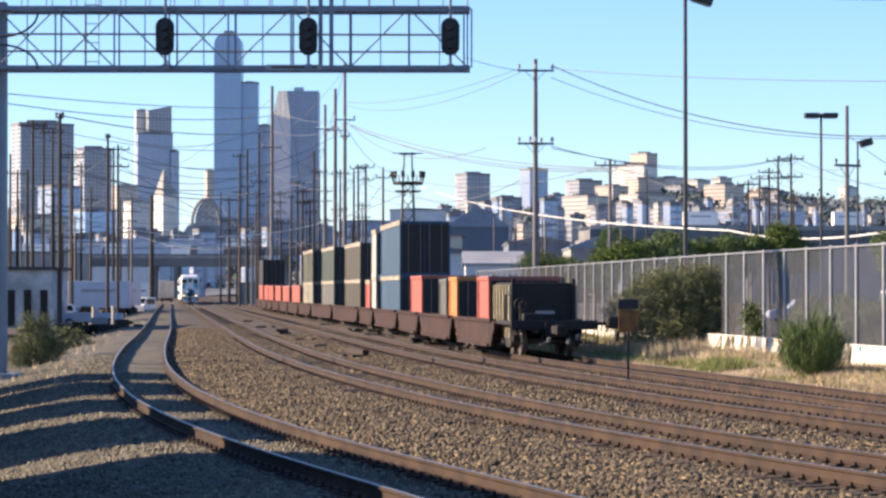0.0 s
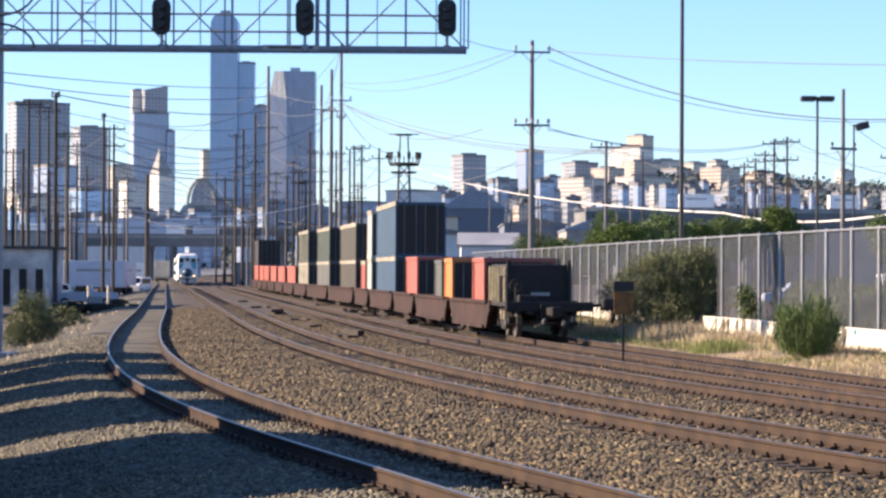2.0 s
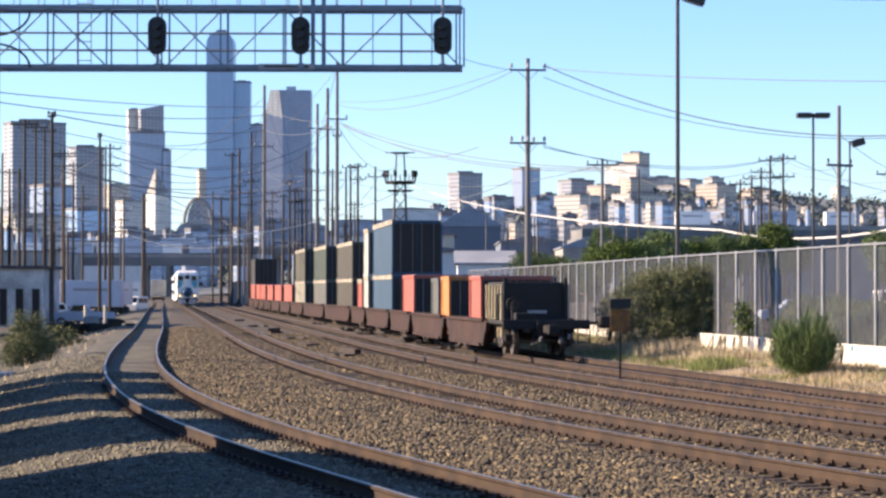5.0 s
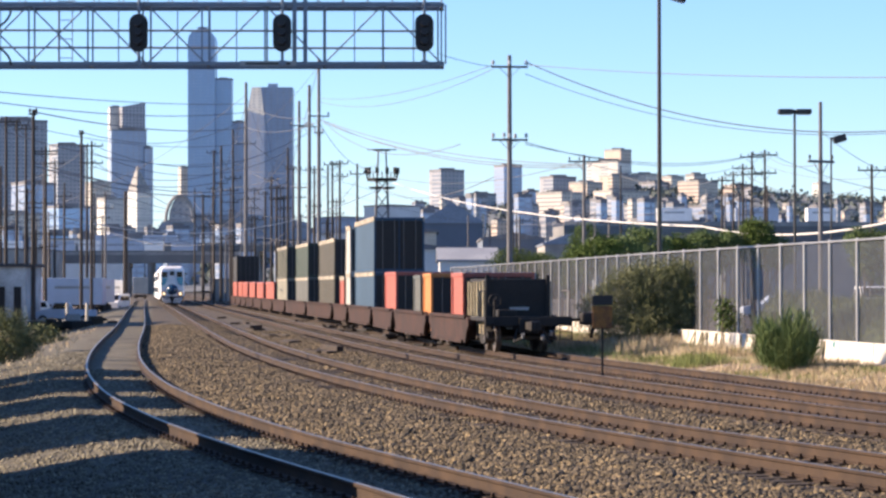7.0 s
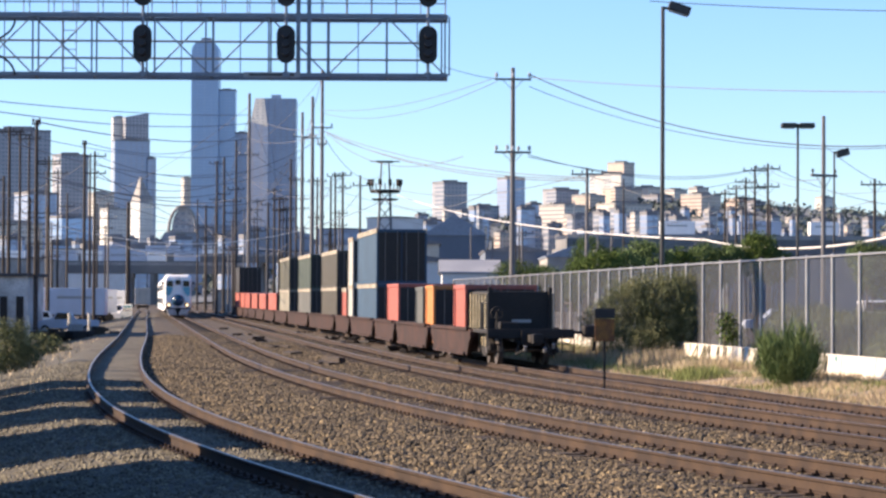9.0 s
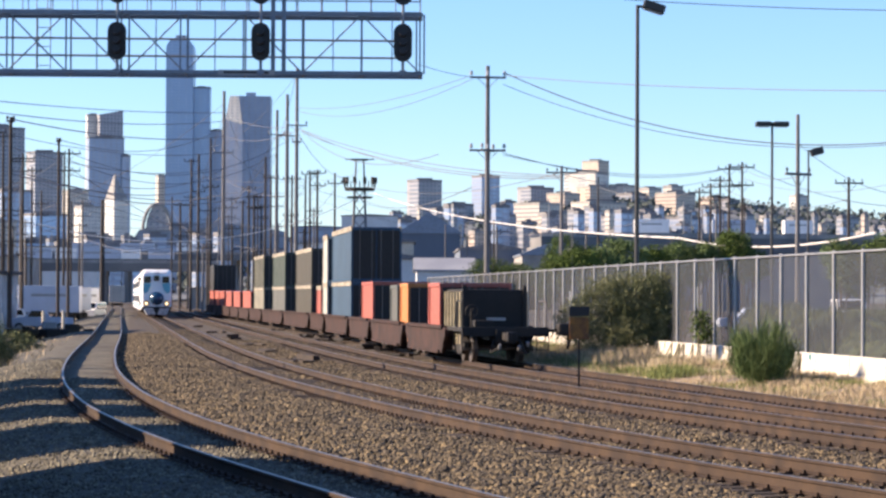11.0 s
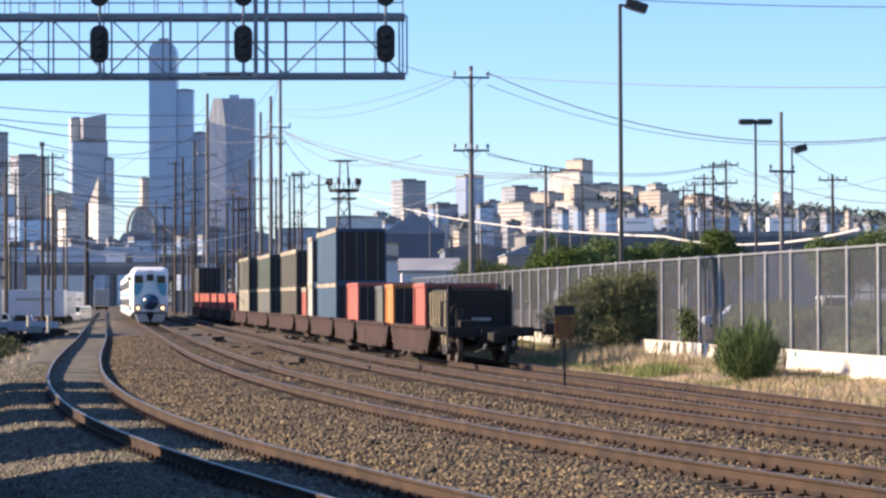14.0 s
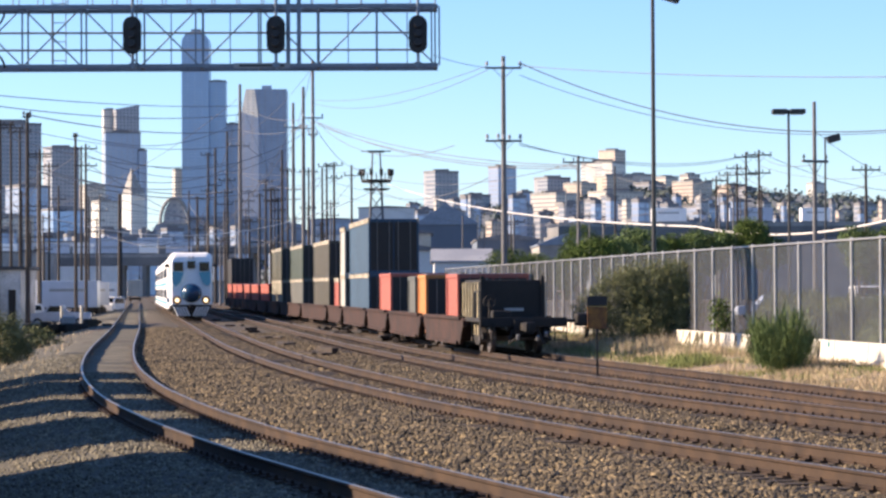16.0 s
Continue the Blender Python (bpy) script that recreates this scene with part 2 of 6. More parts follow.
# ================= the lines of the tracks =================
class Line:
    """A smooth line in plan, x as a function of y."""

    def __init__(self, knots):
        self.y = np.array([k[0] for k in knots], float)
        x = np.array([k[1] for k in knots], float)
        n, h = len(x), np.diff(self.y)
        a, r = np.eye(n), np.zeros(n)
        for i in range(1, n - 1):
            a[i, i - 1:i + 2] = h[i - 1], 2 * (h[i - 1] + h[i]), h[i]
            r[i] = 6 * ((x[i + 1] - x[i]) / h[i] - (x[i] - x[i - 1]) / h[i - 1])
        self.x, self.m, self.h = x, np.linalg.solve(a, r), h

    def __call__(self, y):
        y = np.asarray(y, float)
        c = np.clip(y, self.y[0], self.y[-1])
        i = np.clip(np.searchsorted(self.y, c) - 1, 0, len(self.h) - 1)
        h = self.h[i]
        a, b = (self.y[i + 1] - c) / h, (c - self.y[i]) / h
        v = a * self.x[i] + b * self.x[i + 1] + ((a ** 3 - a) * self.m[i] + (b ** 3 - b) * self.m[i + 1]) * h * h / 6
        s0 = (self.x[1] - self.x[0]) / self.h[0]
        s1 = (self.x[-1] - self.x[-2]) / self.h[-1]
        return v + np.where(y < self.y[0], (y - self.y[0]) * s0, 0) + np.where(y > self.y[-1], (y - self.y[-1]) * s1, 0)

    def slope(self, y):
        return (self(y + 0.5) - self(y - 0.5))

    def beside(self, y, off):
        """The point off metres to the right of the line."""
        s = self.slope(y)
        k = 1 / np.sqrt(1 + s * s)
        return self(y) + off * k, y - off * s * k


SIDING = Line([(15, 3.29), (25, 0.59), (35, -2.15), (45, -4.42), (60, -6.97), (80, -9.51), (120, -13.69), (200, -22.2), (330, -36.1), (800, -87.0)])
MAIN = Line([(15, 9.75), (25, 6.67), (35, 3.76), (45, 1.41), (60, -1.38), (80, -4.34), (120, -9.02), (200, -17.75), (330, -31.98), (800, -83.0)])
SECOND = Line([(y, float(MAIN.beside(y, 4.5)[0] + 4.5 * MAIN.slope(y) ** 2)) for y in (15, 25, 35, 45, 60, 80, 120, 200, 330, 800)])
YARD = Line([(15, 14.6), (30, 11.5), (45, 8.75), (60, 6.42), (80, 3.4), (120, -0.63), (160, -4.9), (200, -9.53), (330, -23.8), (800, -74.0)])
FENCE = Line([(20, 16.2), (45, 13.7), (66, 11.5), (84, 9.4), (111, 6.8), (146, 3.4), (200, -2.2), (330, -15.6)])


# ================= ground =================
def rough(x, y, s):
    return np.array([noise.noise((a, b, 3.1)) for a, b in zip((x * s).tolist(), (y * s).tolist())])


def ground_z(x, y):
    """Height of the ground: a ballast bed under the tracks that falls away to the left, a verge that rises a little to the fence."""
    x, y = np.atleast_1d(x).astype(float), np.atleast_1d(y).astype(float)
    yc = np.clip(y, 0, 800)
    left, right, mid = x - SIDING(yc), x - YARD(yc), x - MAIN(yc)
    z = -0.24 - 0.62 * np.clip((-1.5 - left) / 3.2, 0, 1) ** 1.2 * np.clip((y - 4) / 16, 0.1, 1)
    z = z + 0.06 * np.clip((left - 1.0) / 1.0, 0, 1) * np.clip((-1.2 - mid) / 1.0, 0, 1) + 0.20 * np.clip((right - 1.8) / 2.5, 0, 1)
    near = y < 150
    z[near] += 0.05 * rough(x[near], y[near], 0.6) + 0.02 * rough(x[near], y[near], 2.3)
    return z


def build_ground():
    ys = np.concatenate([np.linspace(-250, 8, 12), np.arange(10, 60, 0.6), np.arange(60, 120, 1.5), np.arange(120, 420, 8), np.geomspace(420, 4900, 24)])
    off = np.concatenate([-np.geomspace(3500, 14, 26), np.arange(-12, 26, 0.5), np.geomspace(27, 3500, 26)])
    yy, oo = np.repeat(ys, len(off)), np.tile(off, len(ys))
    xx = SIDING(np.clip(yy, 0, 800)) + oo
    verts = np.stack([xx, yy, ground_z(xx, yy)], 1)
    n, m = len(ys), len(off)
    i = (np.arange(n - 1)[:, None] * m + np.arange(m - 1)[None, :]).ravel()
    g = arrays("ground", verts, np.stack([i, i + 1, i + m + 1, i + m], 1), M_GROUND)
    g.data.polygons.foreach_set("use_smooth", [True] * len(g.data.polygons))
    tagged(g, "grey-brown gravel yard ground with worn patches", "ground", kind="structure")


build_ground()


# ================= tracks =================
RAIL = [(-0.07, -0.172), (0.07, -0.172), (0.07, -0.158), (0.012, -0.145), (0.01, -0.05), (0.034, -0.036), (0.036, -0.008), (0.026, 0.0),
        (-0.026, 0.0), (-0.036, -0.008), (-0.034, -0.036), (-0.01, -0.05), (-0.012, -0.145), (-0.07, -0.158)]


def rail_mesh(line, off, y0, y1):
    ys = np.concatenate([np.arange(y0, 110, 1.0), np.arange(110, y1, 6.0)])
    bm = bmesh.new()
    rings = []
    for y in ys:
        x, yy = line.beside(y, off)
        s = float(line.slope(y))
        k = 1 / math.sqrt(1 + s * s)
        wob = 0.012 * noise.noise((y * 0.12, off, 7.7)) if y < 110 else 0
        rings.append([bm.verts.new((float(x) + (a + wob) * k, float(yy) - (a + wob) * s * k, b + wob)) for a, b in RAIL])
    for r0, r1 in zip(rings, rings[1:]):
        for i in range(len(RAIL)):
            j = (i + 1) % len(RAIL)
            f = bm.faces.new((r0[i], r0[j], r1[j], r1[i]))
            f.material_index = 1 if i in (7,) else 0
    return bm


TIE_MESH = []


def tie_mesh():
    if not TIE_MESH:
        bm = bmesh.new()
        box(bm, (0, 0, -0.29), (2.62, 0.23, 0.20), bevel=0.012)
        me = bpy.data.meshes.new("tie")
        bm.to_mesh(me)
        bm.free()
        me.materials.append(M_TIE)
        TIE_MESH.append(me)
    return TIE_MESH[0]


def build_track(line, label, y0, y1, near, tie_drop):
    tr = thing("railway_track", label, "track", kind="structure", group="railway tracks")
    for off in (-0.7525, 0.7525):
        part("rail", rail_mesh(line, off, y0, y1), [M_RUST, M_HEAD], tr, "rust-brown steel rail with a worn bright head")
    plates = bmesh.new()
    rest_v, rest_f = [], []
    cube = np.array([(a, b, c) for a in (-1.31, 1.31) for b in (-0.115, 0.115) for c in (-0.39, -0.19)])
    quads = np.array([(0, 1, 3, 2), (4, 6, 7, 5), (0, 4, 5, 1), (2, 3, 7, 6), (0, 2, 6, 4), (1, 5, 7, 3)])
    y, rnd = y0, random.Random(round(y1 + line(40) * 10))
    while y < 330:
        s = float(line.slope(y))
        ang = -math.atan(s) + rnd.uniform(-0.015, 0.015)
        if y < near:
            ob = new("tie", tie_mesh())
            ob.parent = tr
            ob.matrix_basis = pose(float(line(y)), y, tie_drop + rnd.uniform(-0.012, 0.008), 0, 0, math.degrees(ang))
            for off in (-0.7525, 0.7525):
                px_, py_ = line.beside(y, off)
                m = Matrix.Translation((float(px_), float(py_), 0)) @ Matrix.Rotation(ang, 4, "Z")
                box(plates, (0, 0, -0.180), (0.36, 0.19, 0.018), m=m)
                for a in (-0.095, 0.095):
                    box(plates, (a, 0.05 if a > 0 else -0.05, -0.155), (0.035, 0.03, 0.05), m=m)
        else:
            c, sn = math.cos(ang), math.sin(ang)
            v = cube @ np.array([(c, sn, 0), (-sn, c, 0), (0, 0, 1)]) + (float(line(y)), y, tie_drop)
            rest_f.append(quads + 8 * len(rest_v))
            rest_v.append(v)
        y += 0.42
    part("tie_plates", plates, M_RUST, tr, "rusty tie plates and spikes")["kind"] = "stuff"
    far = arrays("far_ties", np.concatenate(rest_v), np.concatenate(rest_f), M_TIE)
    far.parent = tr
    tagged(far, "weathered ties half sunk in ballast", kind="stuff")
    return tr


build_track(SIDING, "curved siding track with rusty rails half in shade", 14, 455, 60, -0.085)
build_track(MAIN, "curved main track with brown rails on stone ballast", 14, 900, 120, 0.0)
build_track(SECOND, "curved second main track beside the parked freight cars", 14, 900, 120, 0.0)
build_track(YARD, "rusty yard track under the parked container cars", 20, 900, 110, 0.0)


# ================= ballast =================
def stones(name, label, zone, count, seed, size=(0.03, 0.06), mat=None):
    """Loose crushed stone in a strip: zone gives x and y from two random numbers."""
    rng = np.random.default_rng(seed)
    x, y = zone(rng.random(count), rng.random(count))
    z = ground_z(x, y)
    r = rng.uniform(*size, count)
    base = np.array([(1, 0, 0), (-1, 0, 0), (0, 1, 0), (0, -1, 0), (0, 0, 1), (0, 0, -1)], float)
    tri = np.array([(0, 2, 4), (2, 1, 4), (1, 3, 4), (3, 0, 4), (2, 0, 5), (1, 2, 5), (3, 1, 5), (0, 3, 5)])
    q = rng.normal(size=(count, 3, 3))
    q, _ = np.linalg.qr(q)
    shape = base[None] * rng.uniform(0.6, 1.25, (count, 6, 1)) @ q
    v = shape * r[:, None, None] + np.stack([x, y, z + r * 0.35], 1)[:, None, :]
    f = tri[None] + 6 * np.arange(count)[:, None, None]
    ob = arrays(name, v.reshape(-1, 3), f.reshape(-1, 3), mat or M_BALLAST)
    return tagged(ob, label, "ballast", kind="stuff")


def between(a, b, pad_a, pad_b, y0, y1, power=1.7):
    def zone(u, w):
        y = y0 + (y1 - y0) * u ** power
        xa, xb = a(y) + pad_a, b(y) + pad_b
        return xa + (xb - xa) * w, y
    return zone


stones("ballast_bed", "tan and grey crushed stone ballast between tracks", between(SIDING, MAIN, 0.85, -0.9, 21, 150, 1.9), 80000, 5)
stones("ballast_bed", "brown crushed stone ballast between the rails", between(MAIN, MAIN, -0.66, 0.66, 24, 170, 1.6), 20000, 6, (0.03, 0.06))
stones("ballast_bed", "brown crushed stone ballast between the second rails", between(SECOND, SECOND, -0.66, 0.66, 34, 170, 1.6), 16000, 16, (0.03, 0.06))
stones("ballast_bed", "grey-brown crushed stone ballast between main tracks", between(MAIN, SECOND, 0.95, -0.95, 26, 130), 30000, 7)
stones("ballast_bed", "grey-brown crushed stone ballast beside the yard track", between(SECOND, YARD, 0.9, -0.8, 34, 100), 16000, 8)
stones("ballast_bed", "pale crushed stone on the siding shoulder", between(SIDING, SIDING, -6.5, -0.8, 24, 90, 1.5), 60000, 9, (0.016, 0.042), M_PALESTONE)
stones("ballast_bed", "pale crushed stone between the siding rails", between(SIDING, SIDING, -0.68, 0.68, 20, 70, 1.5), 9000, 10, (0.02, 0.04), M_PALESTONE)


def build_verge():
    ys, offs = np.arange(22, 175, 1.0), np.linspace(0, 1, 9)
    v = []
    for y in ys:
        a, b = float(YARD(y)) + 1.05 + 0.25 * noise.noise((y * 0.7, 2, 5)), float(FENCE(y)) + 0.25
        for o in offs:
            v.append((a + (b - a) * o, y, 0.0))
    v = np.array(v)
    v[:, 2] = ground_z(v[:, 0], v[:, 1]) + 0.015 + 0.10 * np.tile(np.sin(offs * math.pi), len(ys))
    n, m = len(ys), len(offs)
    i = (np.arange(n - 1)[:, None] * m + np.arange(m - 1)[None, :]).ravel()
    g = arrays("verge", v, np.stack([i, i + 1, i + m + 1, i + m], 1), M_VERGE)
    g.data.polygons.foreach_set("use_smooth", [True] * len(g.data.polygons))
    tagged(g, "dry tan verge soil beside the yard track", "ground", kind="structure")


build_verge()


def build_shoulder():
    """Pale gravel spread over the left shoulder and under the siding."""
    ys, offs = np.concatenate([np.arange(18, 100, 0.6), np.arange(100, 335, 3.0)]), np.linspace(0, 1, 19)
    v = []
    for y in ys:
        a = float(SIDING(y)) - 6.8 + 0.9 * noise.noise((y * 0.11, 4, 5)) - 0.012 * (y - 18)
        b = float(SIDING(y)) + 0.95 + 0.35 * noise.noise((y * 0.3, 9, 5)) + 0.006 * (y - 18)
        for o in offs:
            v.append((a + (b - a) * o, y, 0.0))
    v = np.array(v)
    edge = np.tile(np.minimum(offs, 1 - offs) * 10, len(ys)).clip(0, 1)
    v[:, 2] = ground_z(v[:, 0], v[:, 1]) - 0.03 + 0.045 * edge
    n, m = len(ys), len(offs)
    i = (np.arange(n - 1)[:, None] * m + np.arange(m - 1)[None, :]).ravel()
    g = arrays("gravel_shoulder", v, np.stack([i, i + 1, i + m + 1, i + m], 1), M_GRAVEL)
    g.data.polygons.foreach_set("use_smooth", [True] * len(g.data.polygons))
    tagged(g, "pale grey gravel shoulder along the siding", "ground", kind="structure")


build_shoulder()


# ================= signal bridge =================
def signal_head(parent, x, y, z):
    """A tall black target with rounded ends, hooded lamps in front, and a mast below."""
    bm = bmesh.new()
    outline = [(0.29 * math.cos(a), 0.29 * math.sin(a) + (0.30 if math.sin(a) >= 0 else -0.30)) for a in np.linspace(0, 2 * math.pi, 28, endpoint=False)]
    prism(bm, outline, -0.03, 0.03, Matrix.Translation((x, y, z)))
    head = part("signal_head", bm, M_BLACK, parent, "black oval signal target")
    for dz in (0.28, 0.0, -0.28):
        bm = bmesh.new()
        rod(bm, (x, y - 0.03, z + dz), (x, y - 0.30, z + dz + 0.02), 0.12, 0.115, 14)
        hood = part("hood", bm, M_BLACK, head)
    bm = bmesh.new()
    box(bm, (x, y + 0.14, z), (0.28, 0.22, 0.9), bevel=0.03)
    part("lamp_case", bm, M_BLACK, head)
    return head


def build_signal_bridge():
    Y = 79.0
    zb, zt = 9.00, 10.84
    x0, x1 = -13.90, 0.77
    br = thing("signal_bridge", "grey steel cantilever signal bridge spanning the tracks", "signal bridge")
    bm = bmesh.new()
    rod(bm, (x0, Y + 0.6, -1.0), (x0, Y + 0.6, zt + 0.25), 0.27, 0.24, 20)
    box(bm, (x0, Y + 0.6, -0.78), (1.3, 1.3, 0.5), bevel=0.04)
    for z in (zb, zt):
        box(bm, (x0, Y + 0.6, z), (0.7, 1.3, 0.12), bevel=0.01)
    part("post", bm, M_BRIDGE, br)
    step = (x1 - x0) / 8
    for yy in (Y, Y + 1.2):
        for z, h in ((zb, 0.13), (zt, 0.12)):
            bm = bmesh.new()
            box(bm, ((x0 + x1) / 2, yy, z), (x1 - x0 + 0.16, 0.12, h), bevel=0.012)
            part("chord", bm, M_BRIDGE, br)
        front = yy == Y
        for i in range(9):
            x = x0 + i * step
            for dx in ((-0.12, 0.12) if i in (3, 4, 8) and front else (0,)):
                bm = bmesh.new()
                box(bm, (x + dx, yy, (zb + zt) / 2), (0.05, 0.06, zt - zb))
                part("upright", bm, M_BRIDGE, br)
            if i < 8 and front:
                for a, b in (((x, x + step), (x + step, x)) if i in (0, 1, 3) else (((x, x + step),) if i in (4, 6) else ((x + step, x),))):
                    bm = bmesh.new()
                    rod(bm, (a, yy + 0.03, zb), (b, yy + 0.03, zt), 0.024, n=6)
                    part("brace", bm, M_BRIDGE, br)
                bm = bmesh.new()
                box(bm, (x + step * 0.52, yy, (zb + zt) / 2), (0.03, 0.04, zt - zb))
                part("hanger", bm, M_BRIDGE, br)
    for u in (567, 586):
        bm = bmesh.new()
        box(bm, ((u - 784) / 4500 * Y, Y - 0.02, (zb + zt) / 2 + 0.5), (0.13, 0.10, zt - zb + 1.1))
        part("splice_post", bm, M_BRIDGE, br)
    for i in range(9):
        x = x0 + i * step
        for z in (zb, zt):
            bm = bmesh.new()
            box(bm, (x, Y + 0.6, z), (0.06, 1.2, 0.06))
            part("cross_beam", bm, M_BRIDGE, br)
    # walkway grating on the top chord with its railing
    for k in range(6):
        bm = bmesh.new()
        box(bm, ((x0 + x1) / 2, Y + 0.2 + 0.16 * k, zt + 0.09), (x1 - x0, 0.03, 0.04))
        part("walkway_bar", bm, M_BRIDGE, br)
    for dz in (0.55, 1.05):
        for yy in (Y, Y + 1.2):
            bm = bmesh.new()
            rod(bm, (x0, yy, zt + dz), (x1, yy, zt + dz), 0.022, n=8)
            part("handrail", bm, M_BRIDGE, br)
    n = 19
    for i in range(n + 1):
        x = x0 + (x1 - x0) * i / n
        for yy in (Y, Y + 1.2):
            bm = bmesh.new()
            rod(bm, (x, yy, zt), (x, yy, zt + 1.07), 0.02, n=6)
            part("railing_post", bm, M_BRIDGE, br)
    # conduits along the back
    for v in (52, 83):
        bm = bmesh.new()
        rod(bm, (x0, Y + 1.28, 2.03 + (516 - v) / 4500 * Y), (x1 - 0.4, Y + 1.28, 2.03 + (516 - v) / 4500 * Y - 0.03), 0.035, n=8)
        part("conduit", bm, M_STEEL, br)
    # ladder hanging at the back
    bm = bmesh.new()
    lx = -11.11
    for dx in (-0.22, 0.22):
        rod(bm, (lx + dx, Y + 1.3, zb + 0.2), (lx + dx, Y + 1.3, zt + 0.6), 0.018, n=6)
    for i in range(8):
        rod(bm, (lx - 0.22, Y + 1.3, zb + 0.3 + i * 0.3), (lx + 0.22, Y + 1.3, zb + 0.3 + i * 0.3), 0.014, n=6)
    part("ladder", bm, M_BRIDGE, br)
    # nameplate without letters on the lower chord
    bm = bmesh.new()
    box(bm, (-4.63, Y - 0.07, zb), (1.75, 0.02, 0.17), bevel=0.005)
    plate = part("plate", bm, M_STEEL, br, "pale metal plate with unreadable marks")
    bm = bmesh.new()
    box(bm, (-4.63, Y - 0.084, zb), (1.4, 0.008, 0.06))
    part("marking", bm, M_BLACK, plate)
    for u in (293, 546, 797):
        x = (u - 784) / 4500 * Y
        bm = bmesh.new()
        rod(bm, (x, Y - 0.25, zb - 0.12), (x, Y - 0.25, zt + 1.7), 0.05, n=10)
        box(bm, (x, Y - 0.12, zb), (0.22, 0.34, 0.16), bevel=0.01)
        box(bm, (x, Y - 0.12, zt), (0.18, 0.30, 0.12), bevel=0.01)
        part("signal_mast", bm, M_BRIDGE, br)
        signal_head(br, x, Y - 0.36, 9.93)
        signal_head(br, x, Y - 0.36, 11.69)
    for z0, low in ((zt - 0.15, False), (zb + 0.7, True)):
        bm = bmesh.new()
        turn = [k / 8 * math.pi / 2 for k in range(9)]
        tube(bm, [(x0 + 1.2 * math.sin(a) + 0.1, Y - 0.12, z0 - 0.75 * (1 - math.cos(a)) if low else z0 - 0.75 * math.cos(a)) for a in turn], 0.035)
        part("cable_loop", bm, M_BLACK, br, "black looping cable bundle")


build_signal_bridge()


# ================= container train =================
def container_mesh(bm, L, W, H):
    """Corrugated steel box in one skin: y along its length, base at z = 0."""
    side, n = [], int(L / 0.56)
    step = (L - 0.36) / n
    for i in range(n):
        y = -L / 2 + 0.18 + i * step
        side += [(0.06, y), (0.06, y + step * 0.35), (0.02, y + step * 0.5), (0.02, y + step * 0.85)]
    side = [(0.0, -L / 2), (0.0, -L / 2 + 0.16)] + side + [(0.06, L / 2 - 0.18), (0.0, L / 2 - 0.16), (0.0, L / 2)]
    ends = [(-0.82 + 0.41 * k, 0.05 if k % 2 else 0.0) for k in range(5)]
    plan = [(W / 2 - d, y) for d, y in side] + [(-x, L / 2 - 0.02 - d) for x, d in ends] + [(-W / 2 + d, -y) for d, y in side] + [(x, -L / 2 + 0.02 + d) for x, d in ends]
    lo = [bm.verts.new((x, y, 0)) for x, y in plan]
    hi = [bm.verts.new((x, y, H)) for x, y in plan]
    bm.faces.new(lo)
    bm.faces.new(hi[::-1])
    for i in range(len(plan)):
        j = (i + 1) % len(plan)
        bm.faces.new((lo[i], lo[j], hi[j], hi[i]))


def container_frame(parent, L, W, H, mat, dusty):
    """Rails along the top and bottom edges, a little proud of the skin."""
    for sx in (-1, 1):
        for z in (0.07, H - 0.06):
            bm = bmesh.new()
            box(bm, (sx * (W / 2 - 0.025), 0, z), (0.07, L + 0.02, 0.24 if dusty and z > 1 else 0.13))
            part("side_rail", bm, material("dusty_cream_paint", (0.36, 0.325, 0.255), 0.85, 0, 0.35, 1.6, 12.0, 0.0, (0.15, 0.135, 0.105)) if dusty and z > 1 else mat, parent)
    for sy in (-1, 1):
        for z in (0.07, H - 0.06):
            bm = bmesh.new()
            box(bm, (0, sy * (L / 2 - 0.01), z), (W - 0.13, 0.06, 0.13))
            part("end_rail", bm, mat, parent)


PAINTS = {"red": (0.36, 0.095, 0.068), "orange": (0.52, 0.20, 0.05), "blue": (0.02, 0.062, 0.115), "grey": (0.095, 0.10, 0.09), "green": (0.030, 0.048, 0.034),
          "olive": (0.060, 0.060, 0.038), "brown": (0.048, 0.044, 0.031), "white": (0.46, 0.45, 0.40), "black": (0.02, 0.02, 0.022), "cream": (0.24, 0.225, 0.17)}


def container(paint, L, H, m, note, dusty=False):
    c = PAINTS[paint]
    mat = material("container_paint_" + paint, c, 0.6, 0, 0.15, 0.5, 10.0, 0, tuple(v * 0.8 for v in c))
    names = {"black": "near-black"}
    ob = thing("shipping_container", "%s corrugated steel shipping container %s" % (names.get(paint, paint), note), "container", m, "containers on the freight train")
    bm = bmesh.new()
    container_mesh(bm, L, 2.44, H)
    part("body", bm, mat, ob)
    container_frame(ob, L, 2.44, H, mat, dusty)
    bm = bmesh.new()
    box(bm, (0, 0, H + 0.004), (2.30, L - 0.15, 0.02))
    part("roof_panel", bm, M_SIL, ob, "pale sunlit roof panel")
    # near end only: doors coloured dark for the shade on that end
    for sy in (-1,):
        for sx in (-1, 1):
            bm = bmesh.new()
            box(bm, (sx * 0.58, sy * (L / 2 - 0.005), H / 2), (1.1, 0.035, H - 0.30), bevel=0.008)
            part("door_leaf", bm, M_DOORSHADE, ob, "end door with its shade put into the colour")
            for x in (0.22, 0.80):
                bm = bmesh.new()
                rod(bm, (sx * x, sy * (L / 2 + 0.03), 0.1), (sx * x, sy * (L / 2 + 0.03), H - 0.1), 0.02, n=6)
                part("lock_bar", bm, M_WHEEL, ob)
    return ob


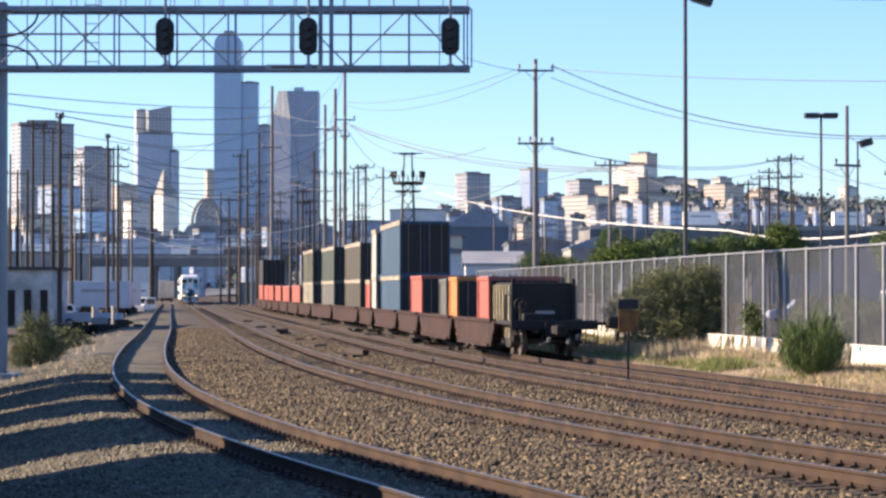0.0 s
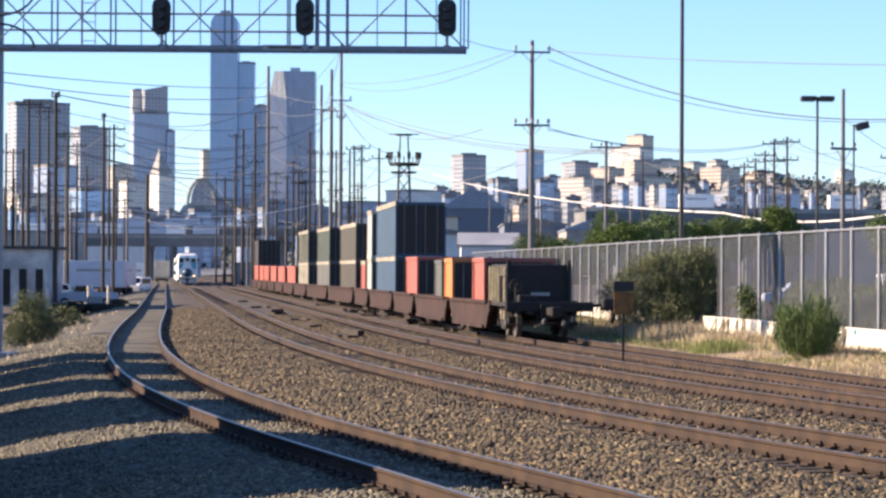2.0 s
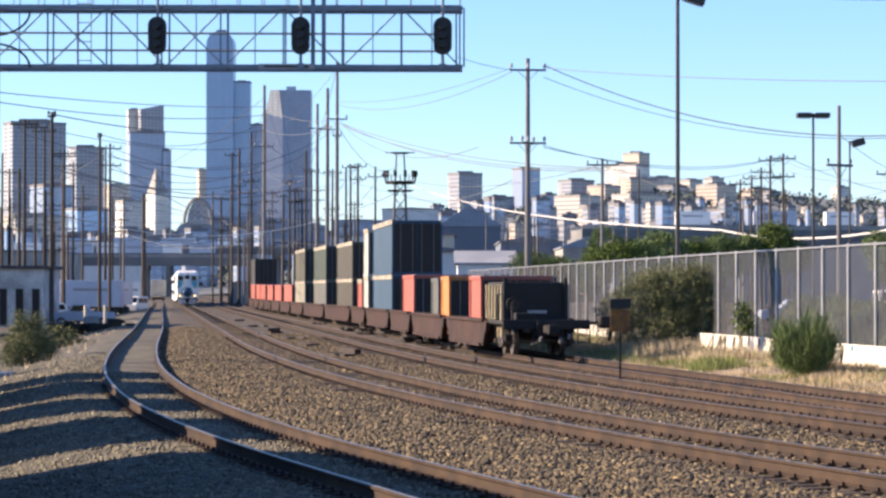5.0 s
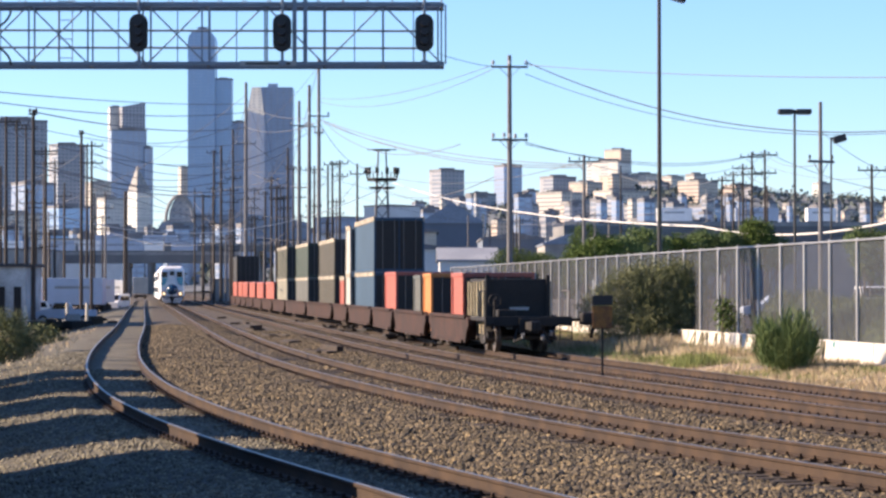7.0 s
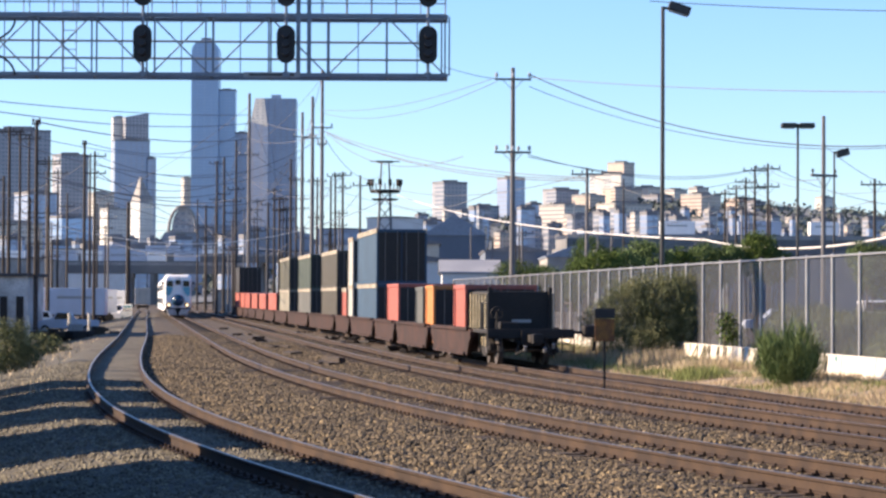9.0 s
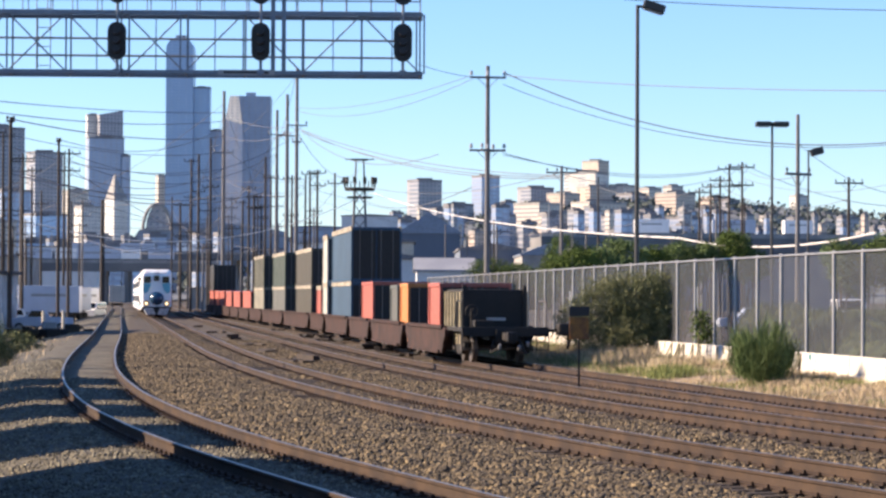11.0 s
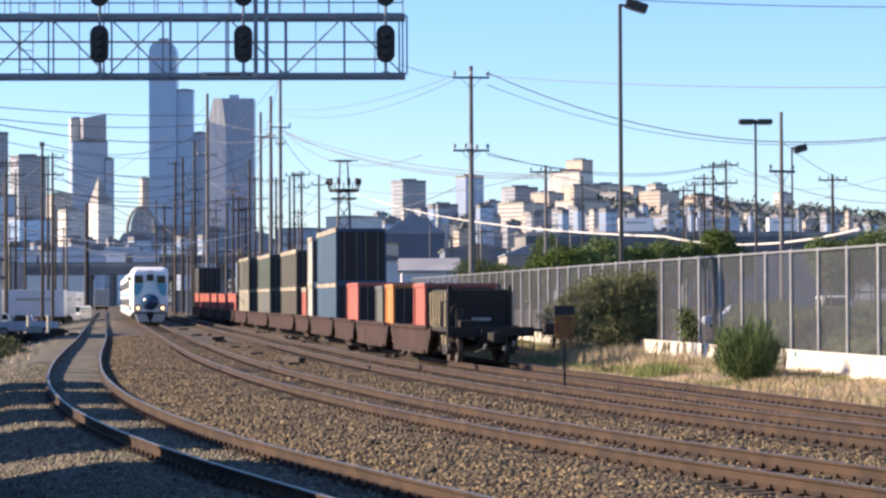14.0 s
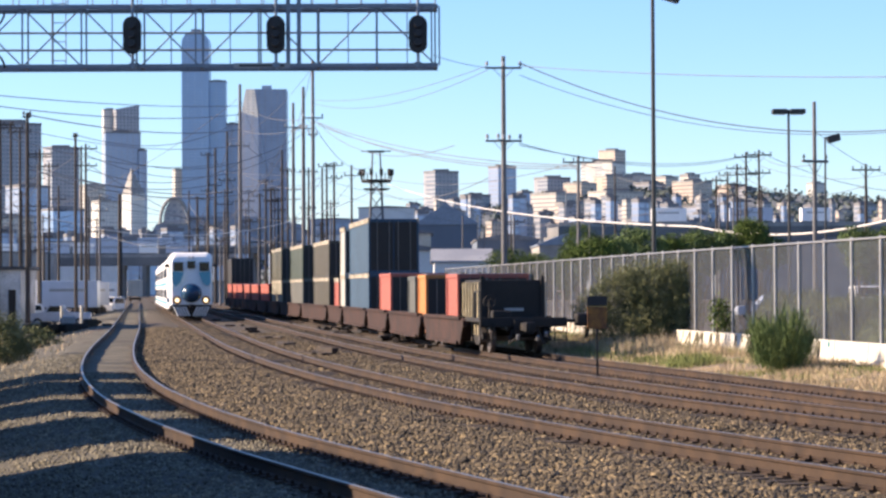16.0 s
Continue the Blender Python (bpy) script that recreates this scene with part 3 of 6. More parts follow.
def bogie(parent, y, z=0.0):
    """A three-piece freight truck at y along its car."""
    bm = bmesh.new()
    for sx in (-1, 1):
        outline = [(-1.15, 0.62), (-0.9, 0.70), (-0.45, 0.82), (0.45, 0.82), (0.9, 0.70), (1.15, 0.62), (1.15, 0.42), (0.85, 0.42), (0.35, 0.24), (-0.35, 0.24), (-0.85, 0.42), (-1.15, 0.42)]
        prism(bm, outline, -0.08, 0.08, Matrix.Translation((sx * 0.99, y, z)) @ Matrix.Rotation(math.pi / 2, 4, "Z"))
    box(bm, (0, y, 0.60 + z), (2.1, 0.42, 0.30), bevel=0.03)
    fr = part("truck_frame", bm, M_DARKSTEEL, parent, "grimy cast steel truck frame")
    for dy in (-0.88, 0.88):
        bm = bmesh.new()
        for sx in (-1, 1):
            rod(bm, (sx * 0.69, y + dy, 0.44 + z), (sx * 0.83, y + dy, 0.44 + z), 0.44, n=24)
            rod(bm, (sx * 0.66, y + dy, 0.44 + z), (sx * 0.69, y + dy, 0.44 + z), 0.47, n=24)
            rod(bm, (sx * 0.83, y + dy, 0.44 + z), (sx * 1.14, y + dy, 0.44 + z), 0.10, n=12)
        rod(bm, (-0.7, y + dy, 0.44 + z), (0.7, y + dy, 0.44 + z), 0.08, n=12)
        part("wheelset", bm, M_WHEEL, fr)


def well_car(y_near, y_far, end_platform):
    """One well unit between two trucks; its own y runs away from the viewer."""
    xa, xb = float(YARD(y_near)), float(YARD(y_far))
    d = Vector((xb - xa, y_far - y_near, 0))
    L = d.length
    m = Matrix.Translation((xa, y_near, 0)) @ Matrix.Rotation(math.atan2(-d.x, d.y), 4, "Z")
    car = thing("well_car", "oxide-red articulated container well car on the yard track", "freight car", m, "cars of the parked freight train")
    w0, w1 = 1.25, L - 1.25
    bm = bmesh.new()
    for sx in (-1, 1):
        outline = [(w0 - 0.62, 1.00), (w0 - 0.62, 0.80), (w0 - 0.25, 0.62), (w0 + 0.15, 0.24), (w1 - 0.15, 0.24), (w1 + 0.25, 0.62), (w1 + 0.62, 0.80), (w1 + 0.62, 1.00), (w1 + 0.2, 1.08), (w0 - 0.2, 1.08)]
        prism(bm, outline, -0.06, 0.06, Matrix.Translation((sx * 1.40, 0, 0)) @ Matrix.Rotation(math.pi / 2, 4, "Z"))
        box(bm, (sx * 1.42, L / 2, 1.08), (0.22, L - 2.2, 0.10))
        box(bm, (sx * 1.40, L / 2, 0.27), (0.26, L - 3.6, 0.10))
    part("side_sill", bm, M_WELL, car, "dusty oxide-red side sill")
    bm = bmesh.new()
    box(bm, (0, L / 2, 0.36), (2.6, L - 3.2, 0.08))
    for yy in (w0 + 0.1, w1 - 0.1):
        box(bm, (0, yy, 0.72), (2.7, 0.16, 0.62))
    part("well_floor", bm, M_WELL, car)
    for yy in (w0 - 0.55, w1 + 0.55):
        bm = bmesh.new()
        box(bm, (0, yy, 1.0), (2.2, 1.2, 0.18), bevel=0.02)
        part("end_deck", bm, M_DARKSTEEL, car)
    bogie(car, L)
    if end_platform:
        bogie(car, 0.0)
        bm = bmesh.new()
        box(bm, (0, -0.9, 1.04), (2.7, 3.4, 0.12), bevel=0.02)
        box(bm, (0, -2.62, 0.98), (2.75, 0.16, 0.30), bevel=0.02)
        for x in (-0.45, 0.45):
            box(bm, (x, -0.9, 0.86), (0.10, 3.4, 0.28))
        part("end_platform", bm, M_DARKSTEEL, car, "dark grimy end platform")
        bm = bmesh.new()
        box(bm, (0, -3.0, 0.84), (0.24, 0.9, 0.24), bevel=0.03)
        box(bm, (0.0, -2.75, 0.84), (0.62, 0.10, 0.46), bevel=0.02)
        box(bm, (0.05, -3.62, 0.84), (0.30, 0.44, 0.30), bevel=0.03)
        box(bm, (-0.08, -3.90, 0.84), (0.12, 0.24, 0.28), bevel=0.03)
        part("coupler", bm, M_DARKSTEEL, car, "heavy dark knuckle coupler")
        for sx in (-1, 1):
            bm = bmesh.new()
            for z in (0.42, 0.66, 0.9):
                rod(bm, (sx * 1.36, -2.72, z), (sx * 0.98, -2.72, z), 0.016, n=6)
            for x in (1.36, 0.98):
                rod(bm, (sx * x, -2.72, 0.38), (sx * x, -2.72, 1.0), 0.02, n=6)
            part("end_ladder", bm, M_DARKSTEEL, car)
            bm = bmesh.new()
            rod(bm, (sx * 1.32, -2.5, 1.1), (sx * 1.32, -2.5, 1.95), 0.028, n=8)
            rod(bm, (sx * 1.32, -2.5, 1.93), (sx * 1.32, -1.2, 1.93), 0.022, n=8)
            rod(bm, (sx * 1.32, -1.2, 1.93), (sx * 1.32, -1.2, 1.1), 0.022, n=8)
            part("grab_rail", bm, M_WHEEL if sx > 0 else M_DARKSTEEL, car)
        bm = bmesh.new()
        for k in range(18):
            a0, a1 = k / 18 * 2 * math.pi, (k + 1) / 18 * 2 * math.pi
            rod(bm, (-1.02 + 0.19 * math.cos(a0), -2.4, 1.62 + 0.19 * math.sin(a0)), (-1.02 + 0.19 * math.cos(a1), -2.4, 1.62 + 0.19 * math.sin(a1)), 0.022, n=6)
        for k in range(3):
            a0 = k / 3 * math.pi
            rod(bm, (-1.02 - 0.19 * math.cos(a0), -2.4, 1.62 - 0.19 * math.sin(a0)), (-1.02 + 0.19 * math.cos(a0), -2.4, 1.62 + 0.19 * math.sin(a0)), 0.014, n=5)
        rod(bm, (-1.02, -2.34, 1.05), (-1.02, -2.34, 1.7), 0.035, n=8)
        part("brake_wheel", bm, M_DARKSTEEL, car)
        for x0, x1, z in ((0.42, 0.62, 0.30), (-0.35, -0.52, 0.34), (0.75, 0.82, 0.42)):
            bm = bmesh.new()
            rod(bm, (x0, -2.68, 0.75), (x1, -3.0, z), 0.028, n=8)
            rod(bm, (x1, -3.0, z), (x0 * 0.8, -3.3, z + 0.16), 0.028, n=8)
            part("brake_hose", bm, M_RUBBER, car)
            bm = bmesh.new()
            rod(bm, (x0 * 0.8, -3.3, z + 0.12), (x0 * 0.8, -3.36, z + 0.26), 0.05, n=8)
            part("hose_coupling", bm, M_STEEL, car, "pale hose coupling")
        bm = bmesh.new()
        box(bm, (-0.5, -1.3, 1.22), (0.6, 0.5, 0.22), bevel=0.04)
        part("valve_box", bm, M_DARKSTEEL, car)
        bm = bmesh.new()
        box(bm, (1.56, -2.5, 1.02), (0.5, 0.12, 0.10))
        box(bm, (1.92, -2.5, 1.06), (0.52, 0.6, 0.40), bevel=0.10)
        rod(bm, (2.1, -2.5, 0.9), (2.0, -2.5, 0.45), 0.05, n=8)
        part("corner_step", bm, M_DARKSTEEL, car, "dark bracket and step box at the platform corner")
        for x in (-0.9, 0.1, 0.95):
            bm = bmesh.new()
            rod(bm, (x, -2.3, 0.66), (x + 0.2, 0.9, 0.60), 0.03, n=6)
            part("brake_rod", bm, M_WHEEL, car)
    return m, L


TRUCKS = [81.8, 93.6, 108.4, 121.0, 136.6, 147.4, 169.0, 191.0, 207.5, 224.0, 240.0, 256.0, 269.5, 284.0, 300.0]


def flat_rack(m):
    """A low dark folded rack with pale stakes along its side."""
    ob = thing("flat_rack", "low dark steel flat rack with pale side stakes", "container", m)
    bm = bmesh.new()
    box(bm, (0, 0, 0.95), (2.02, 3.9, 1.9), bevel=0.04)
    part("body", bm, M_DARKSTEEL, ob)
    for sx in (-1, 1):
        for i in range(6):
            bm = bmesh.new()
            box(bm, (sx * 1.05, -1.75 + i * 0.7, 0.98), (0.10, 0.12, 1.7))
            part("stake", bm, material("pale_stake_paint", (0.50, 0.42, 0.26), 0.8), ob)
    bm = bmesh.new()
    box(bm, (0.05, -1.97, 0.95), (0.62, 0.02, 0.10))
    part("end_plate", bm, M_STEEL, ob, "pale worn plate with unreadable marks")
    for sx in (-1, 1):
        bm = bmesh.new()
        box(bm, (sx * 0.98, -1.98, 1.0), (0.12, 0.1, 2.05))
        part("end_post", bm, M_DARKSTEEL, ob)


def build_freight_train():
    # paint, tier, length, height, place of its near end after the truck
    loads = [
        [("red", 0, 3.0, 2.12, 3.7)],
        [("orange", 0, 3.0, 2.15, 0.9), ("grey", 0, 3.0, 2.10, 5.0)],
        [("red", 0, 6.06, 2.30, 1.4)],
        [("blue", 0, 12.19, 2.36, 1.4), ("blue", 1, 12.19, 2.62, 1.4)],
        [("white", 0, 2.9, 2.36, 1.2), ("white", 1, 2.9, 2.55, 1.2), ("red", 0, 3.0, 2.2, 5.4)],
        [("brown", 0, 12.19, 2.30, 1.4), ("brown", 1, 12.19, 2.15, 1.4)],
        [("grey", 0, 12.19, 2.30, 1.4), ("green", 1, 12.19, 2.28, 1.4)],
        [("cream", 0, 12.19, 2.30, 1.4), ("olive", 1, 12.19, 2.42, 1.4)],
        [("red", 0, 12.19, 2.1, 1.6)], [("red", 0, 12.19, 2.1, 1.6)], [("red", 0, 12.19, 2.15, 1.6)], [("red", 0, 12.19, 2.2, 1.6)],
        [("red", 0, 10.5, 2.25, 1.6)],
        [("red", 0, 12.19, 2.3, 1.5), ("black", 1, 12.19, 2.85, 1.5)],
    ]
    for i, load in enumerate(loads):
        m, L = well_car(TRUCKS[i], TRUCKS[i + 1], i == 0)
        low = 0
        for paint, tier, CL, CH, cy in load:
            z = 0.41 if tier == 0 else 0.41 + low + 0.02
            if tier == 0:
                low = CH
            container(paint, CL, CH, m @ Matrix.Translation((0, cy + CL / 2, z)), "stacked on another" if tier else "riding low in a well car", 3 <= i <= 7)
        if i == 0:
            flat_rack(m @ Matrix.Translation((0, 1.5, 0.41)))


build_freight_train()


# ================= passenger train =================
def loft(bm, stations):
    """Closed rings of equal length, joined one to the next, capped."""
    rings = [[bm.verts.new(p) for p in st] for st in stations]
    for a, b in zip(rings, rings[1:]):
        for i in range(len(a)):
            j = (i + 1) % len(a)
            bm.faces.new((a[i], a[j], b[j], b[i]))
    bm.faces.new(rings[0])
    bm.faces.new(rings[-1][::-1])


def section(y, w, z0, z1, round_top, lean=0.0):
    """A body's cross-section with rounded shoulders; lean moves the top back."""
    pts = [(-w, z0), (w, z0)]
    for k in range(6):
        a = k / 5 * math.pi / 2
        pts.append((w - round_top + round_top * math.cos(a), z1 - round_top + round_top * math.sin(a)))
    for k in range(6):
        a = math.pi / 2 + k / 5 * math.pi / 2
        pts.append((-w + round_top + round_top * math.cos(a), z1 - round_top + round_top * math.sin(a)))
    return [(x, y + lean * max(0, (z - 2.2)) / 2.5, z) for x, z in pts]


def build_locomotive():
    """Nose at y = 0; the body runs to y = 17.5, away from the viewer."""
    lo = thing("locomotive", "white passenger locomotive with teal patches and a navy nose", "train")
    bm = bmesh.new()
    loft(bm, [section(0.55, 1.38, 1.00, 4.42, 0.42, 0.55), section(0.75, 1.48, 0.98, 4.62, 0.42, 0.5), section(1.8, 1.52, 0.95, 4.74, 0.42, 0.2),
              section(3.2, 1.53, 0.95, 4.76, 0.42), section(17.2, 1.53, 0.95, 4.70, 0.45), section(17.5, 1.45, 1.0, 4.6, 0.4)])
    part("body", bm, M_WHITE, lo, "white body shell", smooth=False)
    bm = bmesh.new()
    ball(bm, (0, 0.62, 1.82), (0.74, 0.80, 0.68), 24, 14)
    part("nose", bm, M_TRAINBLUE, lo, "glossy navy rounded nose", smooth=True)
    for sx in (-1, 1):
        bm = bmesh.new()
        box(bm, (sx * 0.92, 0.70, 3.72), (0.68, 0.10, 0.64), bevel=0.03)
        part("windscreen", bm, M_GLASS, lo, "dark windscreen pane")
        bm = bmesh.new()
        prism(bm, [(sx * 0.52, 3.30), (sx * 1.36, 3.38), (sx * 1.36, 2.55), (sx * 1.15, 2.30), (sx * 0.80, 2.55)], 0.50, 0.62)
        part("teal_patch", bm, M_TRAINTEAL, lo, "teal painted panel under the windscreen")
        bm = bmesh.new()
        rod(bm, (sx * 1.02, 0.50, 1.32), (sx * 1.02, 0.62, 1.32), 0.15, n=18)
        part("ditch_light", bm, M_LIGHT, lo, "lit warm ditch light")
        bm = bmesh.new()
        rod(bm, (sx * 1.02, 0.53, 1.32), (sx * 1.02, 0.60, 1.32), 0.30, n=18)
        part("light_ring", bm, M_ORANGE, lo)
        bm = bmesh.new()
        box(bm, (sx * 1.54, 2.4, 3.55), (0.03, 0.8, 0.6), bevel=0.01)
        part("cab_window", bm, M_GLASS, lo)
        bm = bmesh.new()
        box(bm, (sx * 1.54, 9.5, 1.30), (0.02, 15.0, 0.35))
        part("side_stripe", bm, M_TRAINBLUE, lo, "navy side stripe")
        bm = bmesh.new()
        box(bm, (sx * 1.56, 1.75, 3.0), (0.05, 0.05, 1.2))
        box(bm, (sx * 1.72, 1.75, 3.8), (0.3, 0.06, 0.25))
        part("mirror", bm, M_DARKSTEEL, lo)
    bm = bmesh.new()
    box(bm, (0, 0.76, 3.86), (0.56, 0.10, 0.52), bevel=0.03)
    part("centre_window", bm, M_GLASS, lo)
    bm = bmesh.new()
    for dx in (-0.13, 0.13):
        rod(bm, (dx, 0.98, 4.40), (dx, 0.84, 4.38), 0.09, n=14)
    part("headlight", bm, M_SIL, lo)
    # pilot plough with slanting bars
    bm = bmesh.new()
    prism(bm, [(-0.95, 0.16), (0.95, 0.16), (1.42, 0.70), (1.42, 1.0), (-1.42, 1.0), (-1.42, 0.70)], 0.62, 0.80)
    part("pilot", bm, M_DARKSTEEL, lo, "dark pilot plough")
    for i in range(5):
        for sx in (-1, 1):
            bm = bmesh.new()
            x = sx * (0.14 + i * 0.20)
            rod(bm, (x, 0.57, 0.20), (x + sx * 0.30, 0.57, 0.86), 0.06, n=6)
            part("pilot_bar", bm, M_WHITE, lo)
    bm = bmesh.new()
    box(bm, (0, 0.35, 0.90), (0.30, 0.7, 0.28), bevel=0.05)
    part("coupler", bm, M_DARKSTEEL, lo)
    bm = bmesh.new()
    box(bm, (0, 9.0, 0.72), (2.4, 5.2, 0.9), bevel=0.08)
    part("fuel_tank", bm, M_DARKSTEEL, lo)
    for yy in (5.5, 9.0, 12.5):
        bm = bmesh.new()
        rod(bm, (0, yy, 4.68), (0, yy, 4.85), 0.7, n=20)
        part("roof_fan", bm, M_DARKSTEEL, lo)
    bogie(lo, 3.4, 0.03)
    bogie(lo, 14.2, 0.03)
    return lo


def build_coach():
    """A bilevel coach, 25.9 m long, y from 0 away from the viewer."""
    co = thing("bilevel_coach", "white bilevel passenger coach with blue and teal stripes", "train", group="coaches of the passenger train")
    bm = bmesh.new()
    loft(bm, [section(0.0, 1.35, 0.7, 4.70, 0.7), section(0.3, 1.47, 0.55, 4.85, 0.75), section(25.5, 1.47, 0.55, 4.85, 0.75), section(25.8, 1.35, 0.7, 4.7, 0.7)])
    part("body", bm, M_WHITE, co, "white body shell")
    for sx in (-1, 1):
        for z, name, mat in ((1.0, "lower_stripe", M_TRAINTEAL), (2.55, "middle_stripe", M_TRAINTEAL)):
            bm = bmesh.new()
            box(bm, (sx * 1.475, 12.9, z), (0.02, 24.8, 0.26))
            part(name, bm, mat, co)
        for z in (1.75, 3.45):
            for i in range(9):
                bm = bmesh.new()
                box(bm, (sx * 1.478, 3.3 + i * 2.4, z), (0.03, 1.7, 0.75), bevel=0.01)
                part("window", bm, M_GLASS, co)
    bogie(co, 3.2, 0.03)
    bogie(co, 22.6, 0.03)
    return co


LOCO = build_locomotive()
COACHES = [build_coach()]
for _ in range(3):
    COACHES.append(copy_thing(COACHES[0], Matrix()))


# ================= poles, lamps and cables =================
POLES = []


INSULATORS = {}


def insulator_mesh(k, mat):
    key = (k, mat.name)
    if key not in INSULATORS:
        bm = bmesh.new()
        rod(bm, (0, 0, 0), (0, 0, 0.12), 0.025, n=6)
        rod(bm, (0, 0, 0.10), (0, 0, 0.10 + 0.16 * k), 0.07 * k, 0.05 * k, 8)
        me = bpy.data.meshes.new("insulator")
        bm.to_mesh(me)
        bm.free()
        me.materials.append(mat)
        INSULATORS[key] = me
    return INSULATORS[key]


def utility_pole(x, y, top, arms=(), mat=None, r=0.16, label="tall weathered wooden utility pole with crossarms", base=-0.5, group="utility poles"):
    """arms: (height below the top, length, turn in degrees)."""
    mat = mat or M_POLE
    POLES.append((x, y, top))
    p = thing("utility_pole", label, "utility pole", Matrix.Translation((x, y, 0)), group)
    bm = bmesh.new()
    rod(bm, (0, 0, base), (0, 0, top), r, r * 0.62, 12)
    part("shaft", bm, mat, p)
    for down, length, turn in arms:
        bm = bmesh.new()
        m = Matrix.Translation((0, -r, top - down)) @ Matrix.Rotation(radians(turn), 4, "Z")
        box(bm, (0, 0, 0), (length, 0.11, 0.13), m=m)
        for s in (-1, 1):
            rod(bm, m @ Vector((s * length * 0.3, 0, 0)), m @ Vector((0, 0, -0.7)), 0.02, n=5)
        arm = part("crossarm", bm, mat, p)
        n = max(2, int(length / 0.6))
        pale = r >= 0.195 and mat is M_POLEGREY
        for i in range(n):
            ob = new("insulator", insulator_mesh(1.6 if r >= 0.195 else 1.0, M_STEEL if pale else M_DARKSTEEL))
            ob.parent = arm
            ob.matrix_basis = Matrix.Translation(m @ Vector((-length / 2 + 0.1 + i * (length - 0.2) / (n - 1), 0, 0.06)))
    return p


ARM1 = [(0.5, 2.4, 0)]
ARM2 = [(0.5, 2.4, 0), (2.2, 2.4, 20)]
# the pole behind the container cars
utility_pole(5.83, 160, 16.68, [(0.75, 2.3, 4), (5.35, 1.7, 60), (5.35, 2.3, 5)], M_POLEGREY, 0.20)
for u, v, y, arms, mat, r in [
    (1080, 281, 190, ARM1, M_POLEGREY, 0.17), (1500, 187, 125, [(2.95, 1.6, 30)], M_POLEGREY, 0.14), (1325, 318, 260, ARM1, M_POLE, 0.15), (1362, 297, 270, ARM2, M_POLE, 0.17),
    (1378, 276, 250, ARM2, M_POLE, 0.16), (1401, 272, 240, ARM2, M_POLE, 0.16), (1145, 300, 300, [], M_POLE, 0.14), (1345, 310, 330, ARM2, M_POLE, 0.2), (1591, 298, 210, ARM1, M_POLE, 0.17),
    # along the left side
    (57, 212, 215, ARM1, M_POLE, 0.17), (76, 218, 240, ARM1, M_POLE, 0.16), (92, 226, 262, ARM1, M_POLE, 0.17), (105, 200, 200, [(0.35, 0.7, 0)], M_POLE, 0.2), (127, 265, 250, ARM1, M_POLE, 0.16),
    (143, 288, 300, ARM1, M_POLE, 0.16), (160, 330, 340, [], M_POLE, 0.18), (190, 237, 230, [(0.3, 0.5, 0)], M_POLE, 0.17), (200, 262, 270, [], M_POLE, 0.16), (208, 256, 255, ARM2, M_POLE, 0.17),
    (268, 345, 420, [], M_POLE, 0.45), (30, 300, 300, ARM1, M_POLE, 0.18),
    # behind the freight train
    (481, 152, 330, [(8.0, 2.6, 10)], M_POLEGREY, 0.30), (575, 185, 300, [(2.9, 2.0, 0)], M_POLEGREY, 0.26), (593, 157, 280, [(4.6, 2.4, 0)], M_POLEGREY, 0.27), (610, 110, 260, [(5.9, 2.2, 15), (7.6, 1.0, 0)], M_POLEGREY, 0.24),
    (555, 268, 320, [], M_POLE, 0.20), (565, 300, 380, ARM1, M_POLE, 0.2), (602, 300, 330, ARM1, M_POLE, 0.18), (626, 300, 330, [], M_POLE, 0.18), (634, 292, 350, ARM1, M_POLE, 0.2), (647, 290, 345, ARM2, M_POLE, 0.22), (678, 296, 340, [(1.4, 2.0, 0)], M_POLE, 0.2),
    (424, 272, 430, ARM1, M_POLE, 0.25), (437, 265, 410, [(6, 2.2, 0)], M_POLE, 0.26), (458, 236, 390, [(7.5, 2.6, 0)], M_POLE, 0.24), (526, 320, 420, ARM1, M_POLE, 0.25), (535, 335, 400, ARM2, M_POLE, 0.25),
    (548, 352, 400, ARM2, M_POLE, 0.2), (405, 350, 480, ARM1, M_POLE, 0.3), (515, 345, 440, ARM1, M_POLE, 0.25),
]:
    utility_pole((u - 784) / 4500 * y, y, 2.03 + (516 - v) / 4500 * y, arms, mat, r,
                 "tall grey utility pole with a crossarm" if mat is M_POLEGREY else "dark creosoted utility pole in the rail yard")


rnd_pole = random.Random(19)
for u0, u1, y0, y1, v0, v1, n in ((0, 235, 230, 420, 270, 420, 22), (375, 690, 340, 520, 330, 440, 30), (1290, 1420, 260, 400, 320, 380, 5), (850, 1180, 240, 420, 370, 420, 9)):
    for i in range(n):
        u, y, v = rnd_pole.uniform(u0, u1), rnd_pole.uniform(y0, y1), rnd_pole.uniform(v0, v1)
        if abs((u - 784) / 4500 - float(MAIN(y)) / y) < 0.012 or abs((u - 784) / 4500 - float(SIDING(y)) / y) < 0.006:
            continue
        utility_pole((u - 784) / 4500 * y, y, 2.03 + (516 - v) / 4500 * y, rnd_pole.choice((ARM1, ARM2, ARM2, [])), rnd_pole.choice((M_POLE, M_POLE, M_POLEGREY)), rnd_pole.uniform(0.12, 0.2),
                     "thin dark utility pole in the crowded rail yard")


